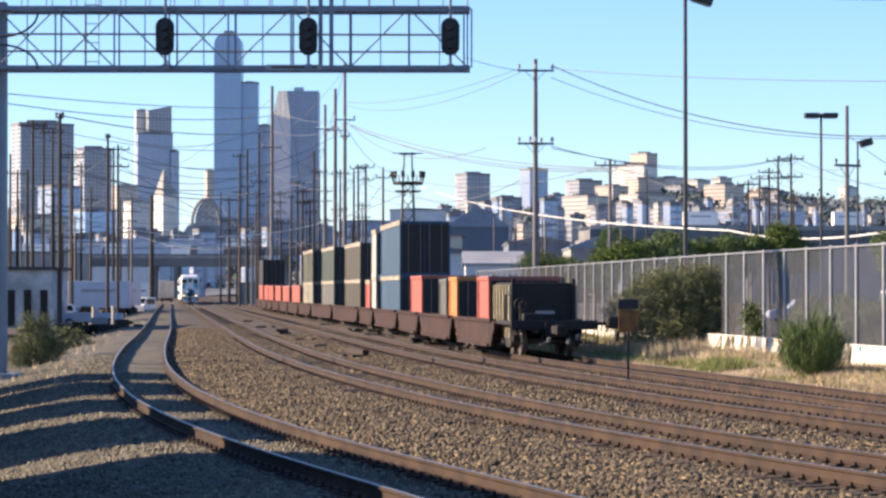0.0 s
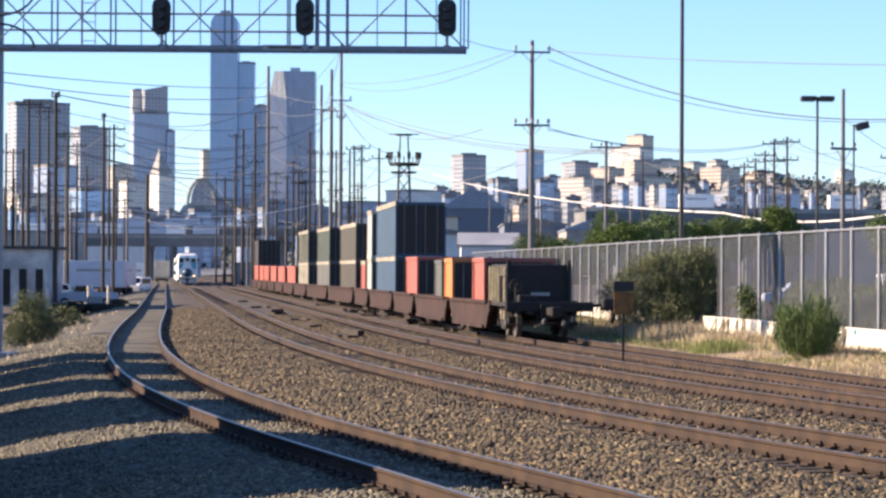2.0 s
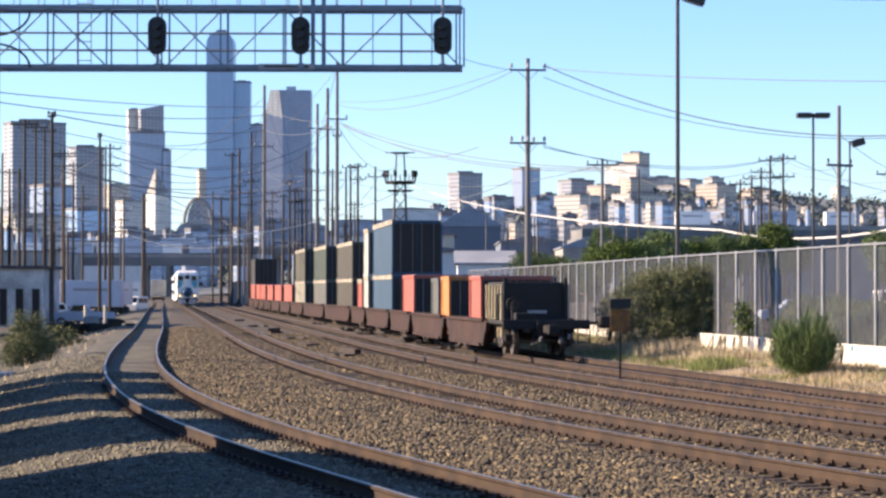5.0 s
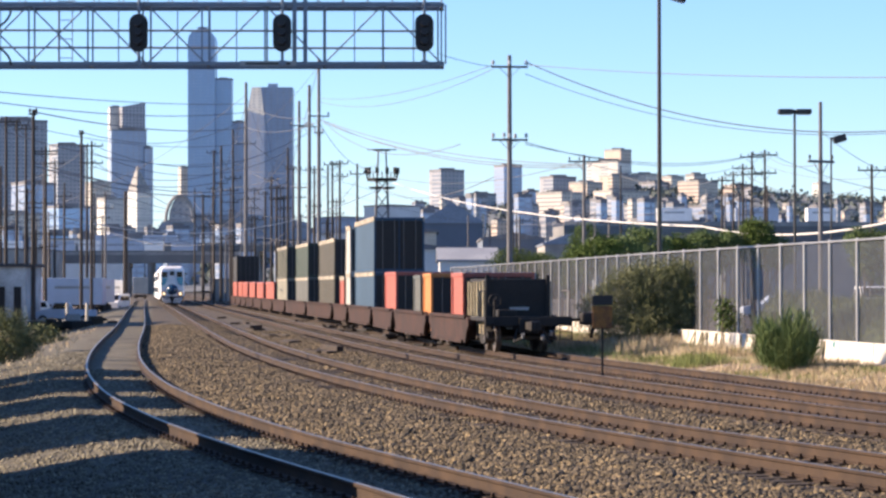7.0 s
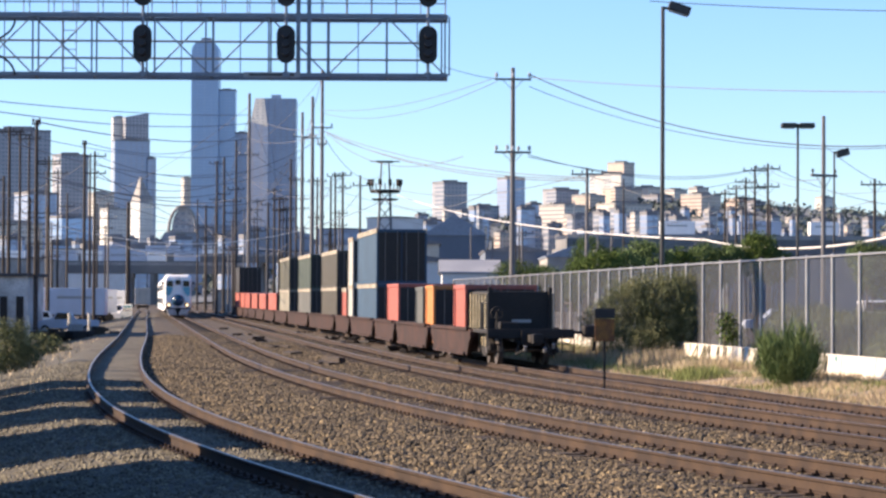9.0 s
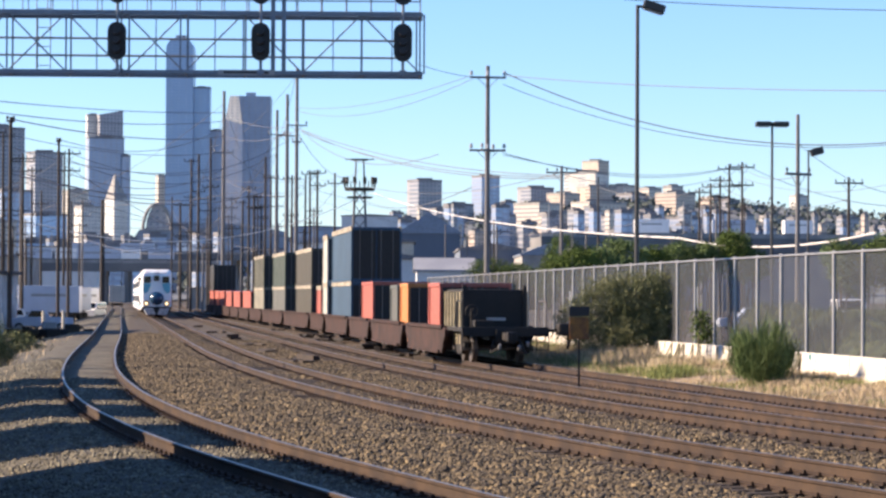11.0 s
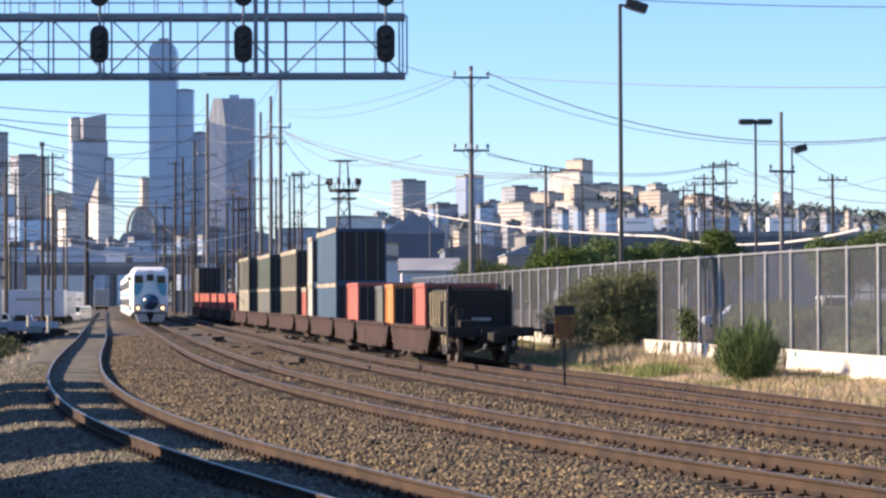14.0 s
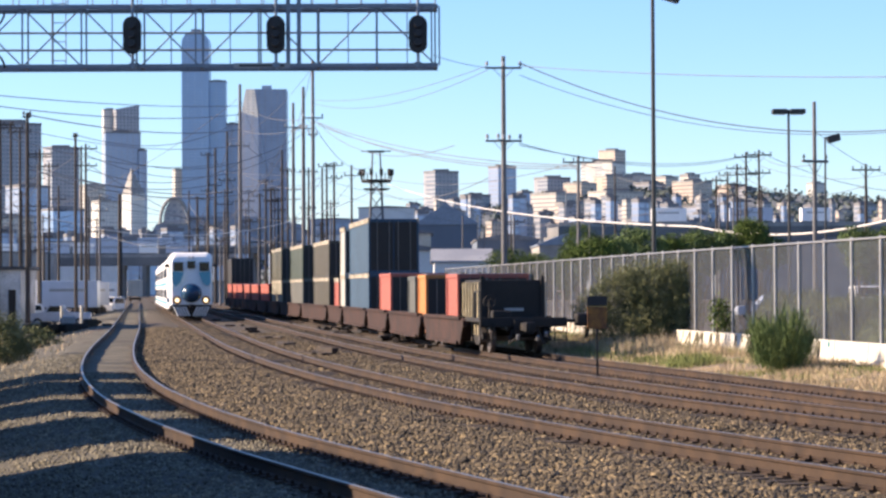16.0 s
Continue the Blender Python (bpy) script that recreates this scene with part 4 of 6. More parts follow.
def lamp_post(x, y, top, heads, r=0.11, drop=0.0):
    p = thing("street_lamp", "dark bronze parking lot lamp on a tall pole", "street lamp", Matrix.Translation((x, y, 0)), "parking lot lamps")
    bm = bmesh.new()
    rod(bm, (0, 0, -0.3), (0, 0, top), r, r * 0.75, 14)
    box(bm, (0, 0, -0.1), (0.45, 0.45, 0.5), bevel=0.04)
    part("pole", bm, M_LAMPPOST, p)
    for sx, w, h, tilt in heads:
        bm = bmesh.new()
        m = Matrix.Translation((sx, 0, top - 0.08)) @ Matrix.Rotation(radians(tilt), 4, "Y")
        box(bm, (0, 0, 0), (w, 0.55, h), bevel=0.05, m=m)
        rod(bm, (0, 0, top - 0.05), m @ Vector((0, 0, 0)), 0.05, n=8)
        head = part("lamp_head", bm, M_LAMPPOST, p)
        bm = bmesh.new()
        box(bm, (0, 0, -h / 2 - 0.012), (w * 0.8, 0.42, 0.02), m=m)
        part("lens", bm, M_SIL, head)
    return p


lamp_post(9.17, 96, 13.17, [(0.62, 0.85, 0.34, 18)], 0.095)
lamp_post(16.68, 112, 9.87, [(-0.40, 0.66, 0.22, 0), (0.40, 0.66, 0.22, 0)], 0.07)
lamp_post(24.50, 150, 10.90, [(0.50, 0.75, 0.42, -16)], 0.07)


def cable(p0, p1, sag, r=0.018, mat=None, label="dark overhead cable sagging between poles"):
    bm = bmesh.new()
    p0, p1 = Vector(p0), Vector(p1)
    n, rings = 26, []
    side = Vector((p1.y - p0.y, p0.x - p1.x, 0)).normalized()
    for i in range(n + 1):
        t = i / n
        p = p0.lerp(p1, t) - Vector((0, 0, sag * 4 * t * (1 - t)))
        rings.append([bm.verts.new(p + side * (r * math.cos(a)) + Vector((0, 0, r * math.sin(a)))) for a in (0, 1.257, 2.513, 3.77, 5.027)])
    for q0, q1 in zip(rings, rings[1:]):
        for i in range(5):
            bm.faces.new((q0[i], q0[(i + 1) % 5], q1[(i + 1) % 5], q1[i]))
    ob = link("overhead_cable", bm, mat or M_WIRE)
    return tagged(ob, label, "cable", "overhead cables")


def spot(u, v, y):
    """A place by its bearing and rise, in 1/4500 of its distance."""
    return ((u - 784) / 4500 * y, y, 2.03 + (516 - v) / 4500 * y)


for a, b, sag, r in [
    # from the big pole to the next ones
    (spot(980, 117, 160), spot(1700, 232, 150), 1.75, 0.035), (spot(980, 121, 160), spot(1700, 143, 110), 0.25, 0.022), (spot(976, 137, 160), spot(1700, 236, 150), 1.6, 0.022), (spot(1190, -16, 110), spot(1720, 0, 110), 0.1, 0.02),
    (spot(916, 122, 160), spot(610, 180, 260), 0.8, 0.022), (spot(920, 128, 160), spot(610, 186, 262), 1.3, 0.022), (spot(918, 124, 160), spot(820, 100, 150), 0.1, 0.02),
    (spot(975, 258, 160), spot(1401, 276, 240), 1.4, 0.025), (spot(976, 262, 160), spot(1378, 282, 250), 1.0, 0.025), 
    (spot(618, 220, 262), spot(1080, 298, 190), 1.0, 0.034), (spot(618, 224, 262), spot(1080, 300, 190), 1.2, 0.034), (spot(612, 218, 262), spot(1080, 303, 190), 1.45, 0.034), (spot(920, 320, 160), spot(700, 320, 340), 2.0, 0.03),
    (spot(1401, 275, 240), spot(1700, 350, 250), 1.0, 0.03), (spot(1401, 280, 240), spot(1500, 298, 125), 0.5, 0.02), (spot(1500, 238, 125), spot(1700, 330, 130), 0.6, 0.015),
    (spot(1080, 296, 190), spot(1362, 300, 270), 1.0, 0.025), (spot(1080, 292, 190), spot(678, 300, 340), 2.0, 0.03),
    (spot(1401, 300, 240), spot(1700, 300, 200), 1.2, 0.02), (spot(1325, 322, 260), spot(1700, 360, 260), 1.0, 0.025),
    # across the left half of the sky
    (spot(-60, 158, 180), spot(481, 190, 330), 0.5, 0.04), (spot(-60, 172, 190), spot(481, 205, 330), 1.0, 0.045), (spot(105, 204, 200), spot(481, 232, 330), 0.9, 0.05),
    (spot(190, 240, 230), spot(481, 215, 330), 2.0, 0.035), (spot(208, 262, 255), spot(593, 240, 280), 3.0, 0.035), (spot(208, 275, 255), spot(575, 262, 300), 3.0, 0.035),
    (spot(105, 300, 200), spot(458, 322, 390), 1.5, 0.05), (spot(127, 300, 250), spot(437, 345, 410), 1.0, 0.06), (spot(208, 330, 255), spot(555, 330, 320), 1.5, 0.05),
    (spot(76, 225, 240), spot(481, 260, 330), 1.2, 0.035), (spot(57, 240, 215), spot(458, 290, 390), 1.6, 0.04), (spot(208, 300, 255), spot(481, 290, 330), 2.0, 0.04),
    (spot(481, 190, 330), spot(593, 215, 280), 0.7, 0.03), (spot(481, 232, 330), spot(610, 222, 260), 0.8, 0.03), (spot(555, 330, 320), spot(647, 300, 345), 1.0, 0.03),
    (spot(481, 250, 330), spot(647, 300, 345), 2.2, 0.03), (spot(458, 290, 390), spot(678, 310, 340), 3.0, 0.03), (spot(610, 222, 260), spot(722, 290, 380), 2.6, 0.03),
    (spot(630, 232, 260), spot(860, 262, 180), 1.6, 0.03), (spot(105, 330, 200), spot(-80, 320, 150), 0.6, 0.03),
]:
    cable(a, b, sag, r)
rnd_wire = random.Random(23)
made = 0
while made < 46:
    (xa, ya, ta), (xb, yb, tb) = rnd_wire.choice(POLES), rnd_wire.choice(POLES)
    span = abs(xa / ya - xb / yb) * 4500
    if xa >= xb or not 60 < span < 420 or abs(ya - yb) > 160 or min(ta, tb) < 9 or min(ya, yb) < 195:
        continue
    if xb / yb > 0.06 and made > 36:
        continue
    za, zb_ = ta - rnd_wire.uniform(0.3, 3.0), tb - rnd_wire.uniform(0.3, 3.0)
    cable((xa, ya - 0.1, za), (xb, yb - 0.1, zb_), rnd_wire.uniform(0.5, 1.8), rnd_wire.uniform(0.018, 0.036))
    made += 1
cable(spot(742, 330, 330), spot(1290, 408, 150), 1.05, 0.055, M_WIREPALE, "thick pale sunlit cable sagging across the yard")
cable(spot(1290, 408, 150), spot(1640, 396, 120), 0.6, 0.05, M_WIREPALE, "thick pale sunlit cable sagging across the yard")
cable(spot(150, 388, 300), spot(742, 330, 330), 4.0, 0.05, M_WIREPALE, "thick pale sunlit cable sagging across the yard")


def build_mast():
    """A floodlight mast: four-legged lattice with a round platform."""
    y = 380.0
    x, top = -5.24, 22.63
    ma = thing("floodlight_mast", "grey steel floodlight mast with a round platform", "mast", Matrix.Translation((x, y, 0)))
    zp = 18.24
    bm = bmesh.new()
    for sx in (-1, 1):
        for sy in (-1, 1):
            rod(bm, (sx * 1.3, sy * 1.3, -0.3), (sx * 0.75, sy * 0.75, zp), 0.22, 0.16, 8)
            rod(bm, (sx * 0.75, sy * 0.75, zp), (sx * 0.55, sy * 0.55, top), 0.14, 0.10, 8)
    for i in range(8):
        z0, z1 = i * zp / 8, (i + 1) * zp / 8
        w0, w1 = 1.3 - 0.55 * i / 8, 1.3 - 0.55 * (i + 1) / 8
        for sy in (-1, 1):
            rod(bm, (-w0, sy * w0, z0), (w1, sy * w1, z1), 0.06, n=6)
            rod(bm, (w0, sy * w0, z0), (-w1, sy * w1, z1), 0.06, n=6)
    part("lattice", bm, M_POLEGREY, ma)
    bm = bmesh.new()
    rod(bm, (0, 0, zp - 0.25), (0, 0, zp + 0.15), 2.2, 2.3, 20)
    rod(bm, (0, 0, zp - 1.4), (0, 0, zp - 1.15), 1.7, 2.1, 20)
    part("platform", bm, M_DARKSTEEL, ma)
    bm = bmesh.new()
    for k in range(20):
        a = k / 20 * 2 * math.pi
        rod(bm, (2.2 * math.cos(a), 2.2 * math.sin(a), zp), (2.3 * math.cos(a), 2.3 * math.sin(a), zp + 1.2), 0.05, n=5)
    part("platform_railing", bm, M_DARKSTEEL, ma)
    for k in range(10):
        a = k / 10 * 2 * math.pi
        bm = bmesh.new()
        box(bm, (2.4 * math.cos(a), 2.4 * math.sin(a), zp + 1.3), (0.42, 0.4, 0.9), turn=a, bevel=0.05)
        rod(bm, (2.2 * math.cos(a), 2.2 * math.sin(a), zp), (2.4 * math.cos(a), 2.4 * math.sin(a), zp + 0.9), 0.07, n=6)
        part("floodlight", bm, M_DARKSTEEL, ma)
    bm = bmesh.new()
    box(bm, (0, 0, top), (2.4, 1.6, 0.25), bevel=0.03)
    for s in (-1, 1):
        box(bm, (s * 1.6, 0, top + 0.05), (1.2, 0.3, 0.15))
    part("top_frame", bm, M_DARKSTEEL, ma)


build_mast()


# ================= fence, barrier, sign =================
def along(line, y):
    """Pose on a line in plan, its own y along the line."""
    s = float(line.slope(y))
    return Matrix.Translation((float(line(y)), y, 0)) @ Matrix.Rotation(-math.atan(s), 4, "Z")


def build_fence():
    fe = thing("chain_link_fence", "tall galvanised chain link fence on a white barrier", "fence")
    y = 40.5
    ys = []
    while y < 160:
        ys.append(y)
        y += 2.58 / math.sqrt(1 + float(FENCE.slope(y)) ** 2)
    base, top = 0.52, 3.26
    for y in ys:
        x = float(FENCE(y))
        bm = bmesh.new()
        rod(bm, (x, y, base - 0.5), (x, y, top), 0.045, n=10)
        ball(bm, (x, y, top + 0.02), (0.055, 0.055, 0.05), 8, 6)
        part("fence_post", bm, M_STEEL, fe)
    for a, b in zip(ys, ys[1:]):
        p, q = Vector((float(FENCE(a)), a, 0)), Vector((float(FENCE(b)), b, 0))
        bm = bmesh.new()
        v = [bm.verts.new(p + Vector((0.05, 0, base))), bm.verts.new(q + Vector((0.05, 0, base))), bm.verts.new(q + Vector((0.05, 0, top))), bm.verts.new(p + Vector((0.05, 0, top)))]
        bm.faces.new(v)
        part("mesh_panel", bm, M_LINK, fe)
        for z in (top, base):
            bm = bmesh.new()
            rod(bm, p + Vector((0, 0, z)), q + Vector((0, 0, z)), 0.03, n=8)
            part("fence_rail", bm, M_STEEL, fe)


build_fence()


def build_barriers():
    """Concrete barrier blocks under the fence, with painted scrawl that cannot be read."""
    y, rnd = 42.0, random.Random(11)
    outline = [(-0.36, -0.30), (0.36, -0.30), (0.36, -0.02), (0.17, 0.18), (0.13, 0.62), (-0.13, 0.62), (-0.17, 0.18), (-0.36, -0.02)]
    while y < 118:
        m = along(FENCE, y + 1.5) @ Matrix.Translation((-0.30, 0, 0))
        ba = thing("concrete_barrier", "whitewashed concrete barrier block with dark scrawl", "barrier", m, "barrier blocks under the fence")
        bm = bmesh.new()
        prism(bm, outline, -1.5, 1.5)
        part("block", bm, M_BARRIER, ba)
        if y > 66:
            for k in range(3):
                bm = bmesh.new()
                w = rnd.uniform(0.10, 0.42)
                yy = -1.0 + k * 1.0 + rnd.uniform(-0.22, 0.22)
                z0 = rnd.choice((-0.05, 0.1, 0.3, 0.42)) + rnd.uniform(-0.05, 0.05)
                zs = [(yy - w / 2, z0), (yy + w / 2, z0 + rnd.uniform(-0.1, 0.1)), (yy + w / 2 + rnd.uniform(-0.1, 0.1), 0.60), (yy - w / 2, 0.60)]
                vs = []
                for ya, z in zs:
                    x = -0.168 - (0.2 - z) * 0.95 - 0.012 if z < 0.18 else -0.17 + (z - 0.18) * 0.09 - 0.010
                    vs.append(bm.verts.new((x, ya, z)))
                bm.faces.new(vs)
                part("scrawl", bm, M_TEAL if y < 69 and k == 0 else M_MURK, ba)
        y += 3.04


build_barriers()


def build_sign():
    y = 60.0
    x = 4.37
    s = thing("track_sign", "weathered yellow trackside sign on a thin rusty post", "sign", Matrix.Translation((x, y, 0)))
    bm = bmesh.new()
    box(bm, (0, 0, 0.45), (0.05, 0.05, 1.5))
    part("post", bm, M_DARKSTEEL, s)
    bm = bmesh.new()
    box(bm, (0, -0.045, 1.33), (0.46, 0.03, 0.52), bevel=0.006)
    part("yellow_board", bm, M_YELLOW, s)
    bm = bmesh.new()
    box(bm, (0.0, -0.045, 1.73), (0.48, 0.03, 0.23), bevel=0.006)
    part("black_board", bm, M_BLACK, s)


build_sign()


# ================= plants =================
def leaves(name, lobes, count, size, mat, seed, thin=0.5):
    """A crown of small leaves gathered in twiggy clumps over uneven lobes: (centre, radii)."""
    rng = np.random.default_rng(seed)
    per = 14
    nclump = count // per
    weights = np.array([r[0] * r[1] * r[2] for _, r in lobes])
    pick = rng.choice(len(lobes), nclump, p=weights / weights.sum())
    d = rng.normal(size=(nclump, 3))
    d /= np.linalg.norm(d, axis=1)[:, None]
    rad = rng.uniform(thin, 1.08, nclump) ** 0.7
    c = np.array([lobes[i][0] for i in pick]) + d * rad[:, None] * np.array([lobes[i][1] for i in pick])
    p = np.repeat(c, per, 0) + rng.normal(size=(nclump * per, 3)) * size * 2.2
    n = len(p)
    q, _ = np.linalg.qr(rng.normal(size=(n, 3, 3)))
    s = size * rng.uniform(0.5, 1.3, (n, 1))
    a, b = q[:, 0] * s, q[:, 1] * s * 0.55
    v = np.stack([p - a, p + b, p + a, p - b], 1).reshape(-1, 3)
    return arrays(name, v, np.arange(4 * n).reshape(-1, 4), mat)


def shrub(name, label, category, at, lobes, count, size, mat, seed, stems=7, group="", thin=0.5):
    sh = thing(name, label, category, Matrix.Translation(at), group)
    rnd = random.Random(seed)
    bm = bmesh.new()
    for i in range(stems):
        c, r = lobes[i % len(lobes)]
        foot = Vector((rnd.uniform(-0.25, 0.25) + c[0] * 0.35, rnd.uniform(-0.2, 0.2), -0.1))
        mid = foot.lerp(Vector(c), 0.55) + Vector((rnd.uniform(-0.2, 0.2), rnd.uniform(-0.2, 0.2), 0))
        tip = Vector(c) + Vector((rnd.uniform(-0.6, 0.6) * r[0], rnd.uniform(-0.6, 0.6) * r[1], rnd.uniform(0, 0.7) * r[2]))
        rod(bm, foot, mid, 0.045, 0.03, 6)
        rod(bm, mid, tip, 0.03, 0.008, 6)
    part("stem", bm, M_BARK, sh)
    cr = leaves("crown", lobes, count, size, mat, seed, thin)
    cr.parent = sh
    return sh


# big olive bush before the fence
shrub("bush", "large dense olive-brown bush in front of the fence", "bush", (7.94, 86, -0.1),
      [((-1.62, 0.00, 1.22), (0.92, 0.79, 1.0)), ((0.2, 0.0, 1.2), (1.5, 0.8, 1.1)), ((0.00, 0.23, 1.81), (1.36, 1.02, 1.24)), ((1.19, 0.00, 1.58), (0.85, 0.90, 1.41)), ((-0.56, -0.45, 0.68), (1.47, 0.79, 0.68)), ((0.79, -0.23, 2.60), (1.07, 0.68, 0.56)), ((-0.68, 0.11, 2.37), (1.02, 0.68, 0.56)), ((-1.53, 0.00, 1.92), (0.45, 0.45, 0.45)), ((1.75, 0.00, 2.60), (0.34, 0.34, 0.40))],
      90000, 0.030, M_LEAFOLIVE, 21, thin=0.12)
def broom(label, at, radius, tall, count, mat, seed):
    """A feathery bush: long thin shoots that fan out from its foot, with tiny leaves along them."""
    sh = thing("bush", label, "bush", Matrix.Translation(at))
    rng = np.random.default_rng(seed)
    limbs = rng.integers(0, 26, count)
    la, lr = rng.uniform(0, 2 * math.pi, 26), rng.uniform(0.0, 1.0, 26) ** 0.6
    lh = tall * rng.uniform(0.5, 1.0, 26) * (1 - 0.30 * lr ** 2)
    tip = np.stack([np.cos(la) * lr * radius, np.sin(la) * lr * radius, lh], 1)[limbs]
    t = rng.uniform(0.25, 0.95, count)[:, None]
    foot = np.array([(0.0, 0.0, 0.0)]) + tip * (1, 1, 0) * 0.62
    p = foot * (1 - t) + tip * t + rng.normal(size=(count, 3)) * (0.13, 0.13, 0.09)
    d = tip - foot + rng.normal(size=(count, 3)) * (0.42, 0.42, 0.22)
    d *= (rng.uniform(0.14, 0.46, count) / np.linalg.norm(d, axis=1))[:, None]
    ang = rng.uniform(0, math.pi, count)
    w = np.stack([np.cos(ang), np.sin(ang), 0 * ang], 1) * rng.uniform(0.008, 0.016, count)[:, None]
    v = np.stack([p - w, p + w, p + d], 1).reshape(-1, 3)
    crown = arrays("crown", v, np.arange(3 * count).reshape(-1, 3), mat)
    crown.parent = sh
    bm = bmesh.new()
    for k in range(14):
        rod(bm, (tip[k][0] * 0.1, tip[k][1] * 0.1, -0.1), tip[k] * 0.75, 0.018, 0.006, 5)
    part("stem", bm, M_BARK, sh)


# green broom bush near the verge
broom("feathery green bush growing on the dry verge", (9.14, 62.5, -0.12), 0.84, 1.60, 8200, M_LEAFBRIGHT, 22)
# saplings through the fence
shrub("sapling", "thin leafy sapling growing through the fence", "plant", (9.73, 79.3, 0.4), [((0, 0, 0.65), (0.42, 0.3, 0.3)), ((-0.15, 0, 1.0), (0.25, 0.2, 0.2)), ((0.2, 0, 0.35), (0.3, 0.2, 0.2))], 1300, 0.05, M_LEAF, 23, 4)
# thicket behind the fence
for k, (u, v, y, w, h) in enumerate([(1105, 432, 100, 1.0, 0.6), (1150, 430, 102, 0.9, 0.7), (1195, 420, 104, 1.0, 0.8), (1240, 420, 105, 1.0, 0.75), (1290, 420, 106, 1.0, 0.7), (1335, 418, 106, 0.9, 0.7), (1385, 410, 106, 0.9, 0.8),
                                      (1420, 430, 106, 0.9, 0.5), (1585, 420, 100, 1.1, 0.8), (1630, 412, 100, 1.2, 0.9), (1672, 405, 100, 1.2, 0.9), (1078, 452, 104, 0.6, 0.7), (960, 458, 170, 1.8, 0.9), (1000, 462, 172, 1.4, 0.7)]):
    z = 2.03 + (516 - v) / 4500 * y
    rnd = random.Random(40 + k)
    z += rnd.uniform(-0.30, 0.22)
    y, z = (y * 1.16, 2.03 + (z - 2.03) * 1.16) if y < 150 else (y, z)
    shrub("tree", "green leafy tree rising behind the fence", "tree", ((u - 784) / 4500 * y, y, 0),
          [((0, 0, z - h * 0.8), (w, 0.9, h)), ((rnd.uniform(-0.6, 0.6), 0, z - h * 0.3), (w * 0.6, 0.6, h * 0.6)), ((rnd.uniform(-0.8, 0.8), 0.3, z - h * 1.6), (w * 0.9, 0.8, h))],
          8200, 0.054, M_LEAFBRIGHT if k % 3 else M_LEAF, 50 + k, 5, "trees behind the fence")
y = 420.0
shrub("tree", "dark round tree standing among far buildings", "tree", ((1083 - 784) / 4500 * y, y, 0), [((0, 0, 9.5), (3.0, 2.6, 3.0)), ((1.4, 0, 7.5), (2.4, 2.2, 2.6)), ((-1.6, 0, 7.0), (2.2, 2.0, 2.4))], 9000, 0.14, M_LEAF, 71, 6)
# bushes on the left bank
shrub("bush", "dusty grey-green bush on the gravel bank", "bush", (-14.70, 92, -0.9), [((0, 0, 1.0), (0.95, 0.7, 0.85)), ((-0.1, 0, 1.75), (0.7, 0.5, 0.45)), ((-0.5, 0, 0.6), (0.6, 0.6, 0.5)), ((0.6, 0, 0.7), (0.5, 0.5, 0.55)), ((0.1, 0, 1.5), (0.5, 0.5, 0.35))], 16000, 0.035, M_LEAFOLIVE, 24, thin=0.25)
shrub("bush", "low dusty bush on the gravel bank", "bush", (-17.97, 120, -0.9), [((0, 0, 0.7), (1.1, 0.7, 0.5)), ((0.8, 0, 0.5), (0.7, 0.6, 0.4))], 2600, 0.06, M_LEAFOLIVE, 25)


def grass(name, label, count, zone, mat, seed, tall):
    rng = np.random.default_rng(seed)
    x, y = zone(rng.random(count), rng.random(count))
    keep = np.array([noise.noise((a * 0.5, b * 0.5, seed)) > -0.18 for a, b in zip(x, y)])
    x, y = x[keep], y[keep]
    z = ground_z(x, y)
    n = len(x)
    h = rng.uniform(*tall, n) * np.array([1 + 0.7 * noise.noise((a * 0.35, b * 0.35, seed + 9)) for a, b in zip(x, y)])
    ang = rng.uniform(0, math.pi, n)
    w = 0.012 + 0.012 * rng.random(n)
    dx, dy = np.cos(ang) * w, np.sin(ang) * w
    lean = rng.normal(size=(n, 2)) * h[:, None] * 0.35
    v = np.stack([np.stack([x - dx, y - dy, z - 0.02], 1), np.stack([x + dx, y + dy, z - 0.02], 1), np.stack([x + lean[:, 0], y + lean[:, 1], z + h], 1)], 1)
    tagged(arrays(name, v.reshape(-1, 3), np.arange(3 * n).reshape(-1, 3), mat), label, "grass", kind="stuff")


grass("verge_grass", "straw-coloured dry grass on the verge", 80000, between(YARD, FENCE, 1.3, -0.3, 40, 130, 1.3), M_DRY, 31, (0.12, 0.27))
grass("verge_grass", "patchy green weeds on the verge", 42000, between(YARD, FENCE, 1.9, -0.5, 68, 125, 1.3), M_WEED, 32, (0.10, 0.36))
grass("verge_grass", "low green weeds scattered through dry grass", 12000, between(YARD, FENCE, 1.8, -0.6, 42, 72, 1.0), M_WEED, 38, (0.11, 0.24))


def berm_z(X, Y):
    rise = np.clip((X - FENCE(Y) - 0.8) / 3.0, 0, 1) * np.clip((X - 0.128 * Y) / 1.2, 0, 1) * np.clip((112 - Y) / 10, 0, 1)
    lumps = 0.22 * np.sin(X * 0.9 + Y * 0.31) * np.sin(Y * 0.7) + 0.14 * np.sin(X * 2.3 - Y * 0.9) + 0.10 * np.sin(X * 4.1 + Y * 1.7)
    return -0.06 + (1.3 + lumps) * rise * rise * (3 - 2 * rise) - np.where(rise <= 0, 0.25, 0)


